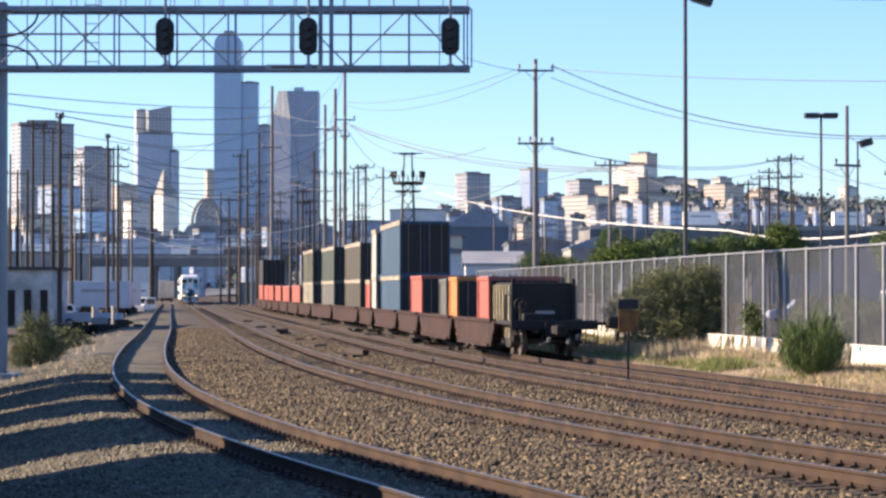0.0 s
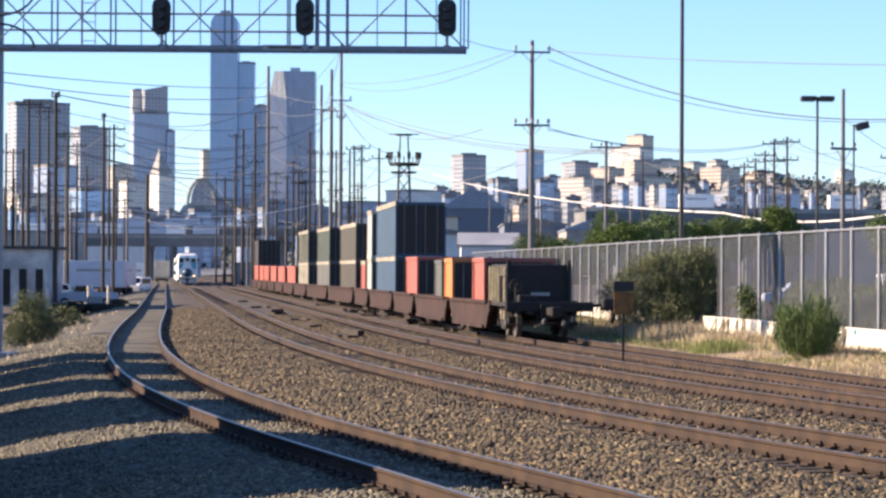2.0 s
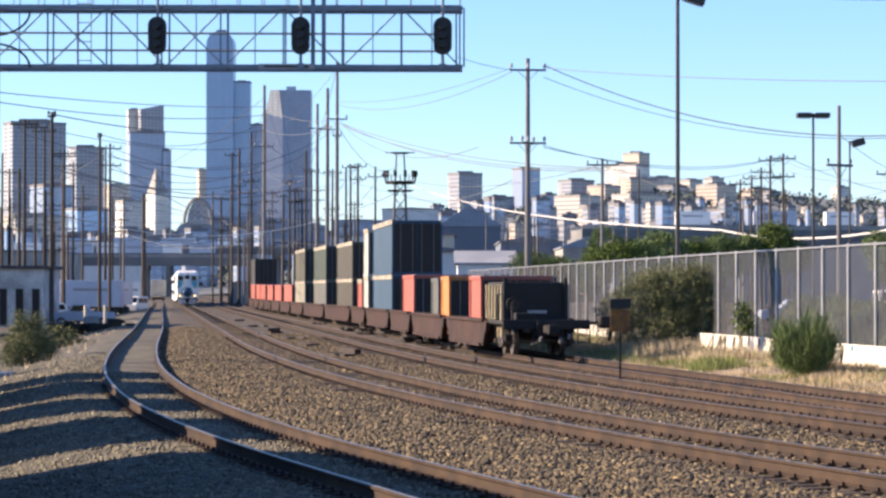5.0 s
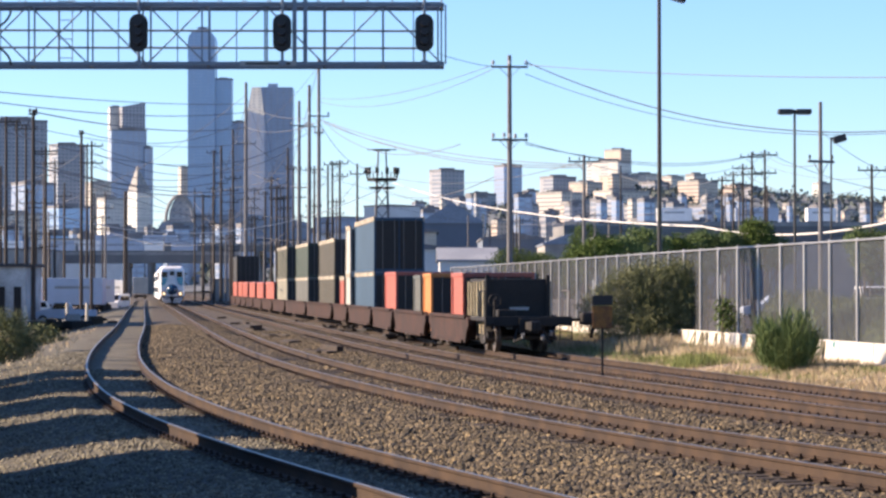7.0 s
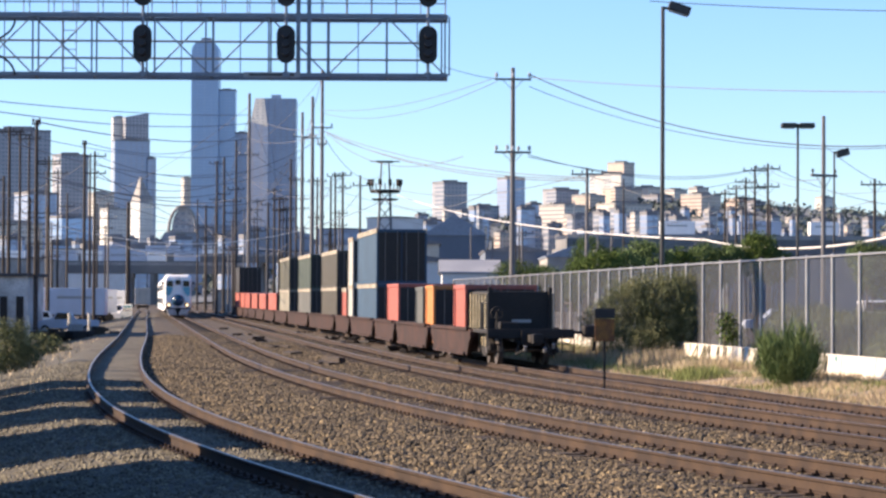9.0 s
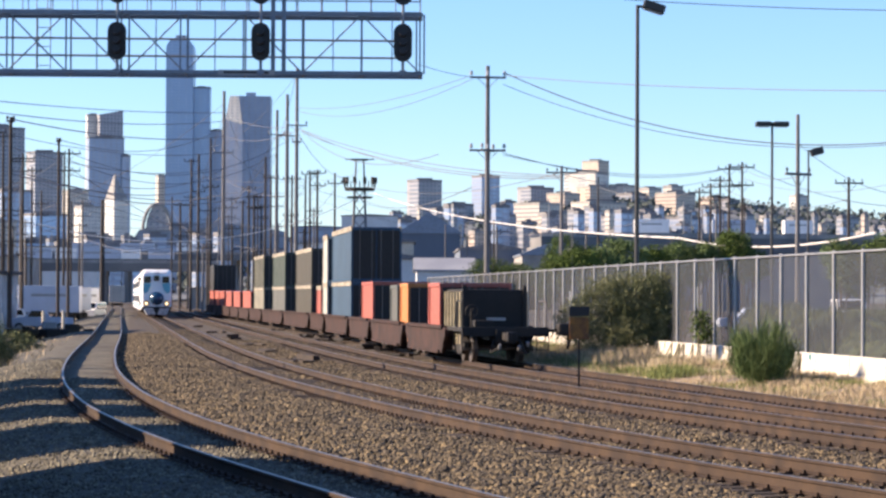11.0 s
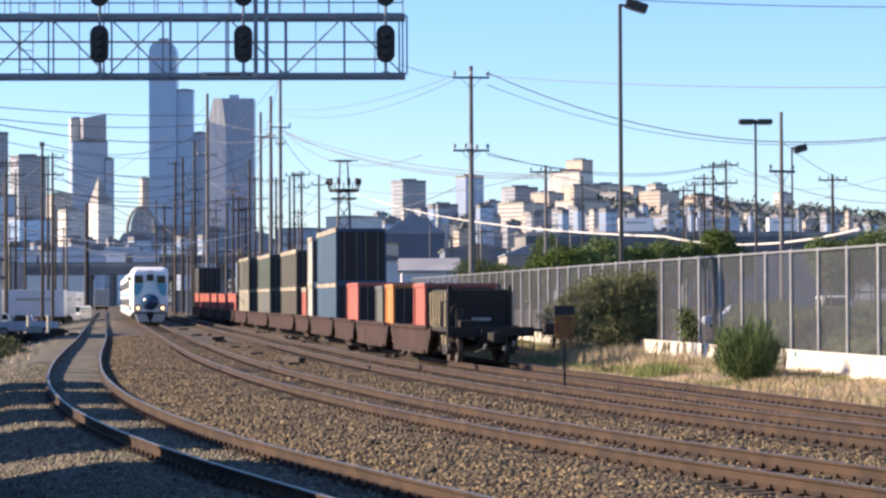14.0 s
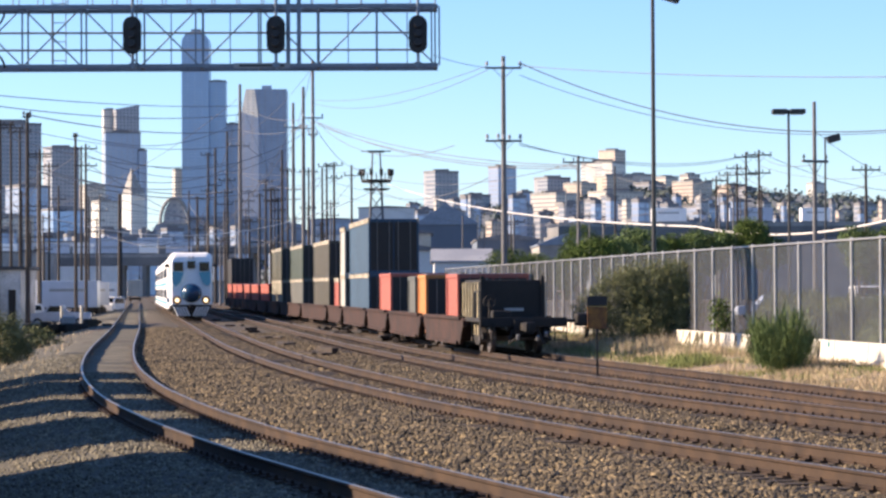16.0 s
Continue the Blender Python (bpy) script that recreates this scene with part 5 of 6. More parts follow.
def build_berm():
    """A grassy bank behind the fence, overgrown with rough tufts."""
    xs, ys = np.linspace(10.3, 34, 70), np.linspace(64, 112, 60)
    X, Y = np.meshgrid(xs, ys)
    n, m = X.shape
    i = (np.arange(n - 1)[:, None] * m + np.arange(m - 1)[None, :]).ravel()
    g = arrays("grass_bank", np.stack([X.ravel(), Y.ravel(), berm_z(X, Y).ravel()], 1), np.stack([i, i + 1, i + m + 1, i + m], 1), M_BANK)
    g.data.polygons.foreach_set("use_smooth", [True] * len(g.data.polygons))
    tagged(g, "green grassy bank rising behind the fence", "ground", kind="structure")
    rng = np.random.default_rng(61)
    c = 80000
    x, y = rng.uniform(10.6, 24, c), rng.uniform(66, 106, c)
    keep = (berm_z(x, y) > 0.35) & (np.sin(x * 1.7 + 1.3 * np.sin(y * 0.8)) + rng.normal(size=c) * 0.6 > -0.7)
    x, y = x[keep], y[keep]
    c = len(x)
    z = berm_z(x, y)
    h = rng.uniform(0.12, 0.5, c) * (0.7 + 0.5 * np.sin(x * 1.1) * np.sin(y * 0.6))
    ang = rng.uniform(0, math.pi, c)
    w = np.stack([np.cos(ang), np.sin(ang), 0 * ang], 1) * rng.uniform(0.012, 0.026, c)[:, None]
    p = np.stack([x, y, z - 0.03], 1)
    tip = p + np.stack([rng.normal(size=c) * h * 0.4, rng.normal(size=c) * h * 0.4, h + 0.03], 1)
    tagged(arrays("bank_grass", np.stack([p - w, p + w, tip], 1).reshape(-1, 3), np.arange(3 * c).reshape(-1, 3), M_BANK), "rough green tufts on the bank", "grass", kind="stuff")


build_berm()
grass("bank_weeds", "sparse dry weeds on the gravel bank", 2500, between(SIDING, SIDING, -9, -2.0, 60, 160, 1.0), M_DRY, 34, (0.08, 0.3))


# ================= vehicles and sheds =================
def pickup(x, y, turn, z, paint, label, van=False):
    m = pose(x, y, z, 0, 0, turn)
    c = thing("van" if van else "pickup_truck", label, "vehicle", m, "parked vehicles")
    bm = bmesh.new()
    if van:
        prism(bm, [(-2.6, 0.45), (2.6, 0.45), (2.6, 2.05), (2.4, 2.15), (-1.4, 2.15), (-1.9, 1.35), (-2.6, 1.15)], -0.95, 0.95)
    else:
        prism(bm, [(-2.6, 0.45), (2.6, 0.45), (2.6, 1.12), (0.7, 1.12), (0.4, 1.75), (-0.7, 1.78), (-1.2, 1.15), (-2.6, 1.0)], -0.95, 0.95)
    bmesh.ops.bevel(bm, geom=bm.edges[:], offset=0.06, segments=2, affect="EDGES")
    part("body", bm, paint, c)
    for sy in (-1, 1):
        bm = bmesh.new()
        prism(bm, [(-1.55, 1.35), (2.2, 1.35), (2.2, 1.95), (-1.25, 1.95)] if van else [(-0.95, 1.20), (0.45, 1.20), (0.28, 1.66), (-0.68, 1.66)], sy * 0.955 - 0.01, sy * 0.955 + 0.01)
        part("side_window", bm, M_GLASS, c)
    for sx, z0, z1 in ((1, 1.35, 1.95), (-1, 1.38, 1.95)) if van else ():
        bm = bmesh.new()
        if sx > 0:
            box(bm, (2.605, 0, (z0 + z1) / 2), (0.02, 1.45, z1 - z0), bevel=0.005)
        else:
            prism(bm, [(-1.92, 1.40), (-1.50, 2.02), (-1.53, 2.04), (-1.95, 1.42)], -0.78, 0.78)
        part("windscreen" if sx < 0 else "rear_window", bm, M_GLASS, c)
    for wx in (-1.65, 1.65):
        for sy in (-1, 1):
            bm = bmesh.new()
            rod(bm, (wx, sy * 0.75, 0.36), (wx, sy * 0.97, 0.36), 0.36, n=20)
            w = part("wheel", bm, M_RUBBER, c)
            bm = bmesh.new()
            rod(bm, (wx, sy * 0.96, 0.36), (wx, sy * 0.985, 0.36), 0.2, n=14)
            part("rim", bm, M_STEEL, w)


M_BLUEPAINT = material("blue_vehicle_paint", (0.07, 0.12, 0.22), 0.3, 0.2, 0.06, 1.0, 12.0)
pickup(30.5, 170, 86, -0.05, M_WHITE, "white van parked behind the fence, seen end on", True)
pickup(25.15, 165, -12, -0.15, M_BLUEPAINT, "blue pickup truck parked behind the fence")
pickup(24.93, 175, 0, -0.3, M_SIL, "pale car parked on the lot behind the fence")
pickup(-28.43, 205, 5, -0.85, M_SIL, "pale silver pickup truck parked beside a trailer")


def box_trailer(x, y, L, label, turn=0, z=-0.85, mat=None):
    t = thing("box_trailer", label, "trailer", pose(x, y, z, 0, 0, turn), "trailers in the yard")
    bm = bmesh.new()
    box(bm, (0, 0, 2.55), (L, 2.55, 2.75), bevel=0.06)
    part("box_body", bm, mat or M_SIL, t)
    bm = bmesh.new()
    box(bm, (0, 0, 1.1), (L - 0.3, 1.0, 0.18))
    for wx in (L / 2 - 1.2, L / 2 - 2.4):
        for sy in (-1, 1):
            rod(bm, (wx, sy * 0.8, 0.5), (wx, sy * 1.2, 0.5), 0.5, n=18)
    rod(bm, (-L / 2 + 1.8, -0.6, 0), (-L / 2 + 1.8, -0.6, 1.1), 0.06, n=8)
    rod(bm, (-L / 2 + 1.8, 0.6, 0), (-L / 2 + 1.8, 0.6, 1.1), 0.06, n=8)
    part("running_gear", bm, M_DARKSTEEL, t)
    bm = bmesh.new()
    box(bm, (-0.2, -1.283, 2.95), (L * 0.6, 0.012, 0.28))
    part("faded_lettering", bm, M_STEEL, t, "faded unreadable lettering bar")


box_trailer(-35.17, 262, 5.9, "pale silver box trailer parked in the yard")
box_trailer(-37.89, 245, 4.0, "small white box trailer beside the yard shed", 80, -0.85, M_WHITE)
box_trailer(-40.19, 330, 4.5, "white box trailer near the viaduct", 75, -0.85, M_WHITE)
pickup(-32.76, 222, 12, -0.85, M_WHITE, "white pickup truck parked in the yard")
pickup(-36.65, 310, 80, -0.85, M_WHITE, "white van parked near the siding", True)
box_trailer(-37.93, 300, 5.0, "pale silver box trailer parked in the yard", 70)


M_ROOFDARK = material("dark_roof_edge", (0.06, 0.06, 0.065), 0.9, 0, 0.25, 0.4, 6.0)


def shed(x0, x1, y, z1, depth, label, wall, roof, z0=-0.9, peak=0.0, doors=2, name="shed"):
    s = thing(name, label, "building")
    bm = bmesh.new()
    box(bm, ((x0 + x1) / 2, y + depth / 2, (z0 + z1) / 2), (x1 - x0, depth, z1 - z0))
    part("shell", bm, wall, s)
    bm = bmesh.new()
    w = (x1 - x0) / 2 + 0.3
    prism(bm, [(-w, z1), (w, z1), (w, z1 + 0.25), (0, z1 + 0.25 + peak), (-w, z1 + 0.25)], -0.3, depth + 0.3, Matrix.Translation(((x0 + x1) / 2, y, 0)))
    part("roof", bm, roof, s)
    for i in range(doors):
        bm = bmesh.new()
        xx = x0 + (i + 0.5) * (x1 - x0) / doors
        box(bm, (xx, y - 0.03, z0 + (z1 - z0) * 0.35), ((x1 - x0) / doors * 0.45, 0.08, (z1 - z0) * 0.62))
        part("door", bm, M_DARKSTEEL, s)
    return s


shed(-34.62, -30.76, 200, 3.72, 8, "grey flat-roofed yard shed with dark doorways", material("grey_siding", (0.50, 0.50, 0.49), 0.85, 0, 0.3, 0.5, 9.0, 0.0, (0.30, 0.30, 0.29)), M_ROOFDARK, doors=3)
shed(-34.78, -30.77, 430, 3.37, 6, "small pale shed beside the tracks", M_CONCRETE, M_CONCRETE, z0=-0.4, doors=0)


def build_boxcar():
    m = along(SIDING, 452)
    c = thing("boxcar", "pale weathered boxcar standing far off on the siding", "freight car", m)
    bm = bmesh.new()
    box(bm, (0, 7, 2.45), (2.7, 14, 2.9), bevel=0.06)
    part("body", bm, material("weathered_cream_paint", (0.5, 0.46, 0.40), 0.8, 0, 0.15, 0.5, 9.0), c)
    bm = bmesh.new()
    for x in (-0.6, 0.6):
        box(bm, (x, -0.03, 2.4), (0.06, 0.06, 2.6))
    part("end_ribs", bm, M_CONCRETE, c)
    bogie(c, 2.5)
    bogie(c, 11.5)


build_boxcar()


def rubble(x, y, n, seed, spread, size, label):
    rnd = random.Random(seed)
    r = thing("rubble_heap", label, "rubble", Matrix.Translation((x, y, -0.9)), "heaps on the bank")
    for i in range(n):
        bm = bmesh.new()
        s = rnd.uniform(*size)
        box(bm, (rnd.gauss(0, spread), rnd.gauss(0, spread * 0.5), s * 0.3 + abs(rnd.gauss(0, 0.25))), (s, s * rnd.uniform(0.5, 1), s * rnd.uniform(0.4, 0.9)), turn=rnd.uniform(0, 3), bevel=s * 0.12)
        part("block", bm, M_CONCRETE if rnd.random() < 0.25 else (M_GROUND if rnd.random() < 0.6 else M_DARKSTEEL), r)


rubble(-22.88, 165, 26, 3, 1.8, (0.3, 1.1), "heap of broken concrete and dark scrap")
rubble(-22.76, 180, 14, 4, 1.0, (0.3, 0.9), "heap of broken concrete and dark scrap")
rubble(-22.52, 140, 14, 6, 1.4, (0.3, 0.8), "heap of broken concrete and dark scrap")
for u, y in ((165, 175), (200, 178), (92, 150)):
    bm = bmesh.new()
    xx = (u - 784) / 4500 * y
    rod(bm, (xx, y, -1.0), (xx, y, 1.0), 0.11, n=12)
    tagged(link("bollard", bm, M_BARRIER), "pale concrete bollard beside the siding", "bollard", "bollards")


def scrap(line, y, off, seed, label):
    """Old ties and bits of steel left lying between tracks."""
    rnd = random.Random(seed)
    x, yy = line.beside(y, off)
    s = thing("scrap_pile", label, "scrap", Matrix.Translation((float(x), float(yy), -0.2)), "scrap between tracks")
    for i in range(5):
        bm = bmesh.new()
        box(bm, (rnd.gauss(0, 0.4), rnd.gauss(0, 0.6), 0.06 + 0.12 * rnd.random()), (rnd.uniform(0.15, 0.5), rnd.uniform(0.2, 0.9), rnd.uniform(0.08, 0.2)), turn=rnd.uniform(0, 3), bevel=0.015)
        part("piece", bm, M_DARKSTEEL if i % 2 else M_TIE, s)


for k, (y, off) in enumerate([(94, 2.2), (90, 2.5), (110, 2.4), (125, 2.2), (103, 2.6), (140, 2.3)]):
    scrap(SECOND, y, off, 70 + k, "dark scrap steel and tie pieces beside the track")

def tie_stack(line, y, off, turn, n, seed):
    """Old ties dropped in a low pile."""
    rnd = random.Random(seed)
    x, yy = line.beside(y, off)
    m = Matrix.Translation((float(x), float(yy), -0.27)) @ Matrix.Rotation(-math.atan(float(line.slope(y))) + radians(turn), 4, "Z")
    s = thing("tie_pile", "low pile of dark discarded ties between tracks", "tie pile", m, "tie piles between tracks")
    for i in range(n):
        bm = bmesh.new()
        box(bm, (rnd.uniform(-0.5, 0.5), rnd.uniform(-0.6, 0.6), 0.06 + 0.16 * (i // 4)), (0.24, 2.5, 0.17), turn=rnd.uniform(-0.25, 0.25), bevel=0.015)
        part("loose_tie", bm, M_TIE, s)


for k, (ln, y, off) in enumerate([(MAIN, 104, 2.2), (MAIN, 118, 2.3), (MAIN, 136, 2.1), (MAIN, 160, 2.2), (SECOND, 112, 2.4), (SECOND, 132, 2.3), (SECOND, 150, 2.4), (SECOND, 172, 2.3), (MAIN, 88, 2.2), (MAIN, 190, 2.2)]):
    tie_stack(ln, y, off, 0, 3 + k % 3, 90 + k)

# a long block out by the yard road, added for its shadow band over the siding
ob = thing("storage_shed", "long dark corrugated block added by the yard road for its shadow", "shed", pose(-33.2, 160.5, -0.86), "storage sheds by the siding")
bm = bmesh.new()
container_mesh(bm, 19.0, 8.0, 7.2)
part("shell", bm, material("container_paint_brown", PAINTS["brown"], 0.6), ob)

# unseen blocks standing in for parked boxcars, added to cast shadows across the siding
for y0, y1, off, width, high in ((-6, 24.0, 12.2, 2.5, 7.2), (27.2, 35.9, 7.35, 2.7, 4.28), (38.9, 45.4, 7.35, 2.7, 4.22), (48.4, 53.4, 7.35, 2.7, 4.16), (55.6, 62.9, 7.35, 2.7, 4.16), (64.9, 70.4, 7.35, 2.7, 4.16)):
    ym = (y0 + y1) / 2
    mm = Matrix.Translation((float(SIDING(ym)) - off, ym, -0.90)) @ Matrix.Rotation(-math.atan(float(SIDING.slope(ym))), 4, "Z")
    ob = thing("storage_shed", "unseen dark corrugated block added beside the siding for its shadow", "shed", mm, "storage sheds by the siding")
    bm = bmesh.new()
    container_mesh(bm, y1 - y0, width, high)
    part("shell", bm, material("container_paint_brown", PAINTS["brown"], 0.6), ob)

# a larger unseen block farther along, added so that its shadow reaches the main track
ob = thing("storage_shed", "large unseen corrugated block added by the yard road for its shadow", "shed", pose(-58.5, 286, -0.88), "storage sheds by the siding")
bm = bmesh.new()
container_mesh(bm, 34.0, 9.0, 13.2)
part("shell", bm, material("container_paint_brown", PAINTS["brown"], 0.6), ob)

grass("tall_straw", "tall bleached straw tufts beside the bush", 6000, between(YARD, FENCE, 2.6, -1.0, 72, 92, 1.0), M_DRY, 36, (0.22, 0.60))


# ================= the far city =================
# distance haze is put into these colours: walls and panes bluer and lighter
F_BLUE = facade("hazed_blue_glass", (0.34, 0.42, 0.55), (0.27, 0.36, 0.50), 4.0, 9.0, 0.8, 0.3, mirror=0.7)
F_SLATE = facade("hazed_slate_glass", (0.31, 0.34, 0.41), (0.27, 0.33, 0.44), 4.0, 9.0, 0.7, 0.3, mirror=0.55)
F_ROSE = facade("hazed_stone_tower", (0.28, 0.31, 0.38), (0.25, 0.30, 0.40), 3.9, 8.0, 0.6, 0.3, mirror=0.5)
# panes lightened towards the wall, for the low contrast of haze
F_PALE = facade("pale_stone_block", (0.5115, 0.4664, 0.4023), (0.2883, 0.2852, 0.2943), 3.6, 6.0, 0.42, mirror=0.2)
F_WARM = facade("warm_brick_block", (0.516, 0.421, 0.344), (0.292, 0.267, 0.258), 3.5, 5.0, 0.40, mirror=0.2)
F_GREY = facade("grey_office_block", (0.2992, 0.3045, 0.3276), (0.1936, 0.2175, 0.2688), 3.8, 6.0, 0.5, mirror=0.12)
F_WHITE = facade("white_tower", (0.6174, 0.594, 0.5421), (0.396, 0.4122, 0.4259), 3.7, 5.0, 0.35, mirror=0.2)
M_ROOF = material("flat_roof_felt", (0.20, 0.20, 0.21), 0.9, 0, 0.2, 0.1, 2.0)
M_BLUEROOF = material("blue_grey_metal_roof", (0.24, 0.28, 0.34), 0.6, 0.2, 0.12, 0.1, 2.0)
# haze over the hill is put into its colour, greyed and blued
M_HILL = material("hazed_wooded_hillside", (0.10, 0.12, 0.13), 0.95, 0, 0.3, 0.01, 0.15, 0, (0.13, 0.14, 0.15))


def tower(u0, uc, u1, v, y, mat, label, base=-1.0, cap=None, name="skyscraper", group="downtown towers", crown=0.0, slant=0.0):
    """A block seen on its corner uc, between u0 and u1 in bearing; v gives its rise."""
    k = y / 4500
    z = 2.03 + (516 - v) * k
    if uc <= u0:
        w = (u1 - u0) * k
        foot = [(-w / 2, 0), (w / 2, 0), (w / 2, w), (-w / 2, w)]
        cx = ((u0 + u1) / 2 - 784) * k
    else:
        a, c = (uc - u0) * k, (u1 - uc) * k
        d = math.sqrt(a * c)
        cx = (uc - 784) * k
        foot = [(0, 0), (c, d), (c - a, 2 * d), (-a, d)]
    t = thing(name, label, "building", Matrix.Translation((cx, y, 0)), group)
    bm = bmesh.new()
    lo = [bm.verts.new((px_, py_, base)) for px_, py_ in foot]
    hi = [bm.verts.new((px_, py_, z - (slant if i in (0, 3) else 0))) for i, (px_, py_) in enumerate(foot)]
    bm.faces.new(lo)
    bm.faces.new(hi[::-1])
    for i in range(4):
        j = (i + 1) % 4
        bm.faces.new((lo[i], lo[j], hi[j], hi[i]))
    part("shell", bm, mat, t)
    if not slant:
        bm = bmesh.new()
        mx, my = sum(q[0] for q in foot) / 4, sum(q[1] for q in foot) / 4
        rim = [(mx + (q[0] - mx) * 1.012, my + (q[1] - my) * 1.012) for q in foot]
        ra = [bm.verts.new((q[0], q[1], z - 1.0)) for q in rim]
        rb = [bm.verts.new((q[0], q[1], z + 1.1)) for q in rim]
        bm.faces.new(ra)
        bm.faces.new(rb[::-1])
        for i in range(4):
            bm.faces.new((ra[i], ra[(i + 1) % 4], rb[(i + 1) % 4], rb[i]))
        part("parapet", bm, M_CONCRETE if mat in (F_PALE, F_WHITE, F_WARM) else M_ROOF, t)
    bm = bmesh.new()
    cxy = Vector((sum(p[0] for p in foot) / 4, sum(p[1] for p in foot) / 4, 0))
    w = abs(foot[1][0] - foot[3][0])
    h = max(1.5, w * 0.05)
    if not slant:
        box(bm, (cxy.x, cxy.y, z + 1.1 + h / 2), (w * 0.45, w * 0.3, h))
        part("plant_room", bm, cap or M_ROOF, t)
    return t


def build_columbia():
    y = 3150.0
    k = y / 4500
    t = thing("skyscraper", "tall dark glass skyscraper, hazed blue, with a curved top", "building", Matrix.Translation((-267.40, y, 0)), "downtown towers")
    bm = bmesh.new()
    w = 24 * k
    z = 308.63
    zt = 324.03
    outline = [(-w, -1), (w, -1), (w, z)] + [(w * math.cos(a), z + (zt - z) * math.sin(a)) for a in np.linspace(0.15, math.pi - 0.15, 14)] + [(-w, z)]
    prism(bm, outline, 0, 40)
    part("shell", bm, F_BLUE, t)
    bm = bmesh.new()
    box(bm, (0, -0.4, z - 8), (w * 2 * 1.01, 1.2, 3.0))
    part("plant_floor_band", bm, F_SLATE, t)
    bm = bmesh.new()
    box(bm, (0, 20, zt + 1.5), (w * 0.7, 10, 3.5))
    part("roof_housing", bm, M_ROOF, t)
    tower(424, 424, 456, 146, 3160, F_BLUE, "stepped dark glass skyscraper wing, hazed blue")
    tower(455, 455, 479, 222, 3165, F_SLATE, "stepped dark glass skyscraper wing, hazed blue")


build_columbia()


def build_chamfered():
    y = 3000.0
    k = y / 4500
    t = thing("skyscraper", "slate and rose tower, hazed blue, its chamfered corner whitened as sunlit", "building", Matrix.Translation((-200.67, y, 0)), "downtown towers")
    zt, zb = 239.36, 198.03
    a, c, d = 32 * k, 48 * k, 5.0
    bm = bmesh.new()
    P = lambda x, yy, z: bm.verts.new((x, yy, z))
    l0, c0, r0 = P(0, d, -1), P(a, 0, -1), P(a + c, d, -1)
    l1, r1, c1 = P(0, d, zb + 14), P(a + c, d, zt), P(a * 0.95, 0, zt - 34)
    top_l, top_c = P(a * 0.25, d * 0.8, zt), P(a * 0.75, d * 0.25, zt)
    bm.faces.new((l0, c0, c1, l1))
    bm.faces.new((c0, r0, r1, top_c, c1))
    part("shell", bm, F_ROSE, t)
    # white wall colour here stands for sun on the chamfer
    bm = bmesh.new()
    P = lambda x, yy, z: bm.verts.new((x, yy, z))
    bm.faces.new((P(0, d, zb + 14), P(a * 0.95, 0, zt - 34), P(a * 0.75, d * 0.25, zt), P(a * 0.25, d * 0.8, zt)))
    part("chamfer", bm, F_WHITE, t, "sloping corner panel, whitened as if sunlit")
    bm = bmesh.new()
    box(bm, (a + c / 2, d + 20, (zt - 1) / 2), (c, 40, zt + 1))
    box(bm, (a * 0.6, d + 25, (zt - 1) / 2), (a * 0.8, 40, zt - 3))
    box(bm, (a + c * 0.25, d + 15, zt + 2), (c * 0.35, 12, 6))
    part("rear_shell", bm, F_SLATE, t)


build_chamfered()
tower(235, 243, 303, 236, 3100, F_SLATE, "grey glass tower with a sunlit edge")
tower(254, 262, 301, 186, 3140, F_GREY, "paler grey glass crown tower", slant=6)
tower(236, 240, 262, 196, 3150, F_WHITE, "white stone tower behind another")
tower(300, 302, 316, 268, 3110, F_SLATE, "grey glass tower wing")
tower(360, 366, 380, 303, 3200, F_PALE, "pale tower beside a skyscraper")
tower(10, 35, 123, 218, 2300, F_GREY, "tall grey residential block with a sunlit side")
tower(128, 148, 193, 262, 2500, F_GREY, "grey office tower with a sunlit side")
tower(192, 210, 240, 330, 2600, F_PALE, "cream stone office block")
tower(215, 232, 262, 358, 2450, F_WHITE, "white stone office block")
tower(60, 90, 140, 330, 2200, F_SLATE, "dark glass mid-rise block")
tower(120, 150, 200, 372, 2100, F_BLUE, "glass mid-rise block, hazed blue")
tower(10, 40, 110, 385, 1900, F_PALE, "pale low office block")


def build_spire():
    y = 2900.0
    k = y / 4500
    t = thing("skyscraper", "white stone tower with a pyramid roof", "building", Matrix.Translation((-319.64, y, 0)), "downtown towers")
    a, c = 20 * k, 24 * k
    d = math.sqrt(a * c)
    z1, z2 = 112.23, 143.16
    foot = [(0, 0), (c, d), (c - a, 2 * d), (-a, d)]
    bm = bmesh.new()
    lo = [bm.verts.new((p[0], p[1], -1)) for p in foot]
    hi = [bm.verts.new((p[0] * 0.93, p[1], z1)) for p in foot]
    for i in range(4):
        j = (i + 1) % 4
        bm.faces.new((lo[i], lo[j], hi[j], hi[i]))
    part("shell", bm, F_WHITE, t)
    bm = bmesh.new()
    hi = [bm.verts.new((p[0] * 0.93, p[1], z1)) for p in foot]
    tip = bm.verts.new((-1, d, z2))
    for i in range(4):
        bm.faces.new((hi[i], hi[(i + 1) % 4], tip))
    part("pyramid_roof", bm, M_CONCRETE, t)


build_spire()


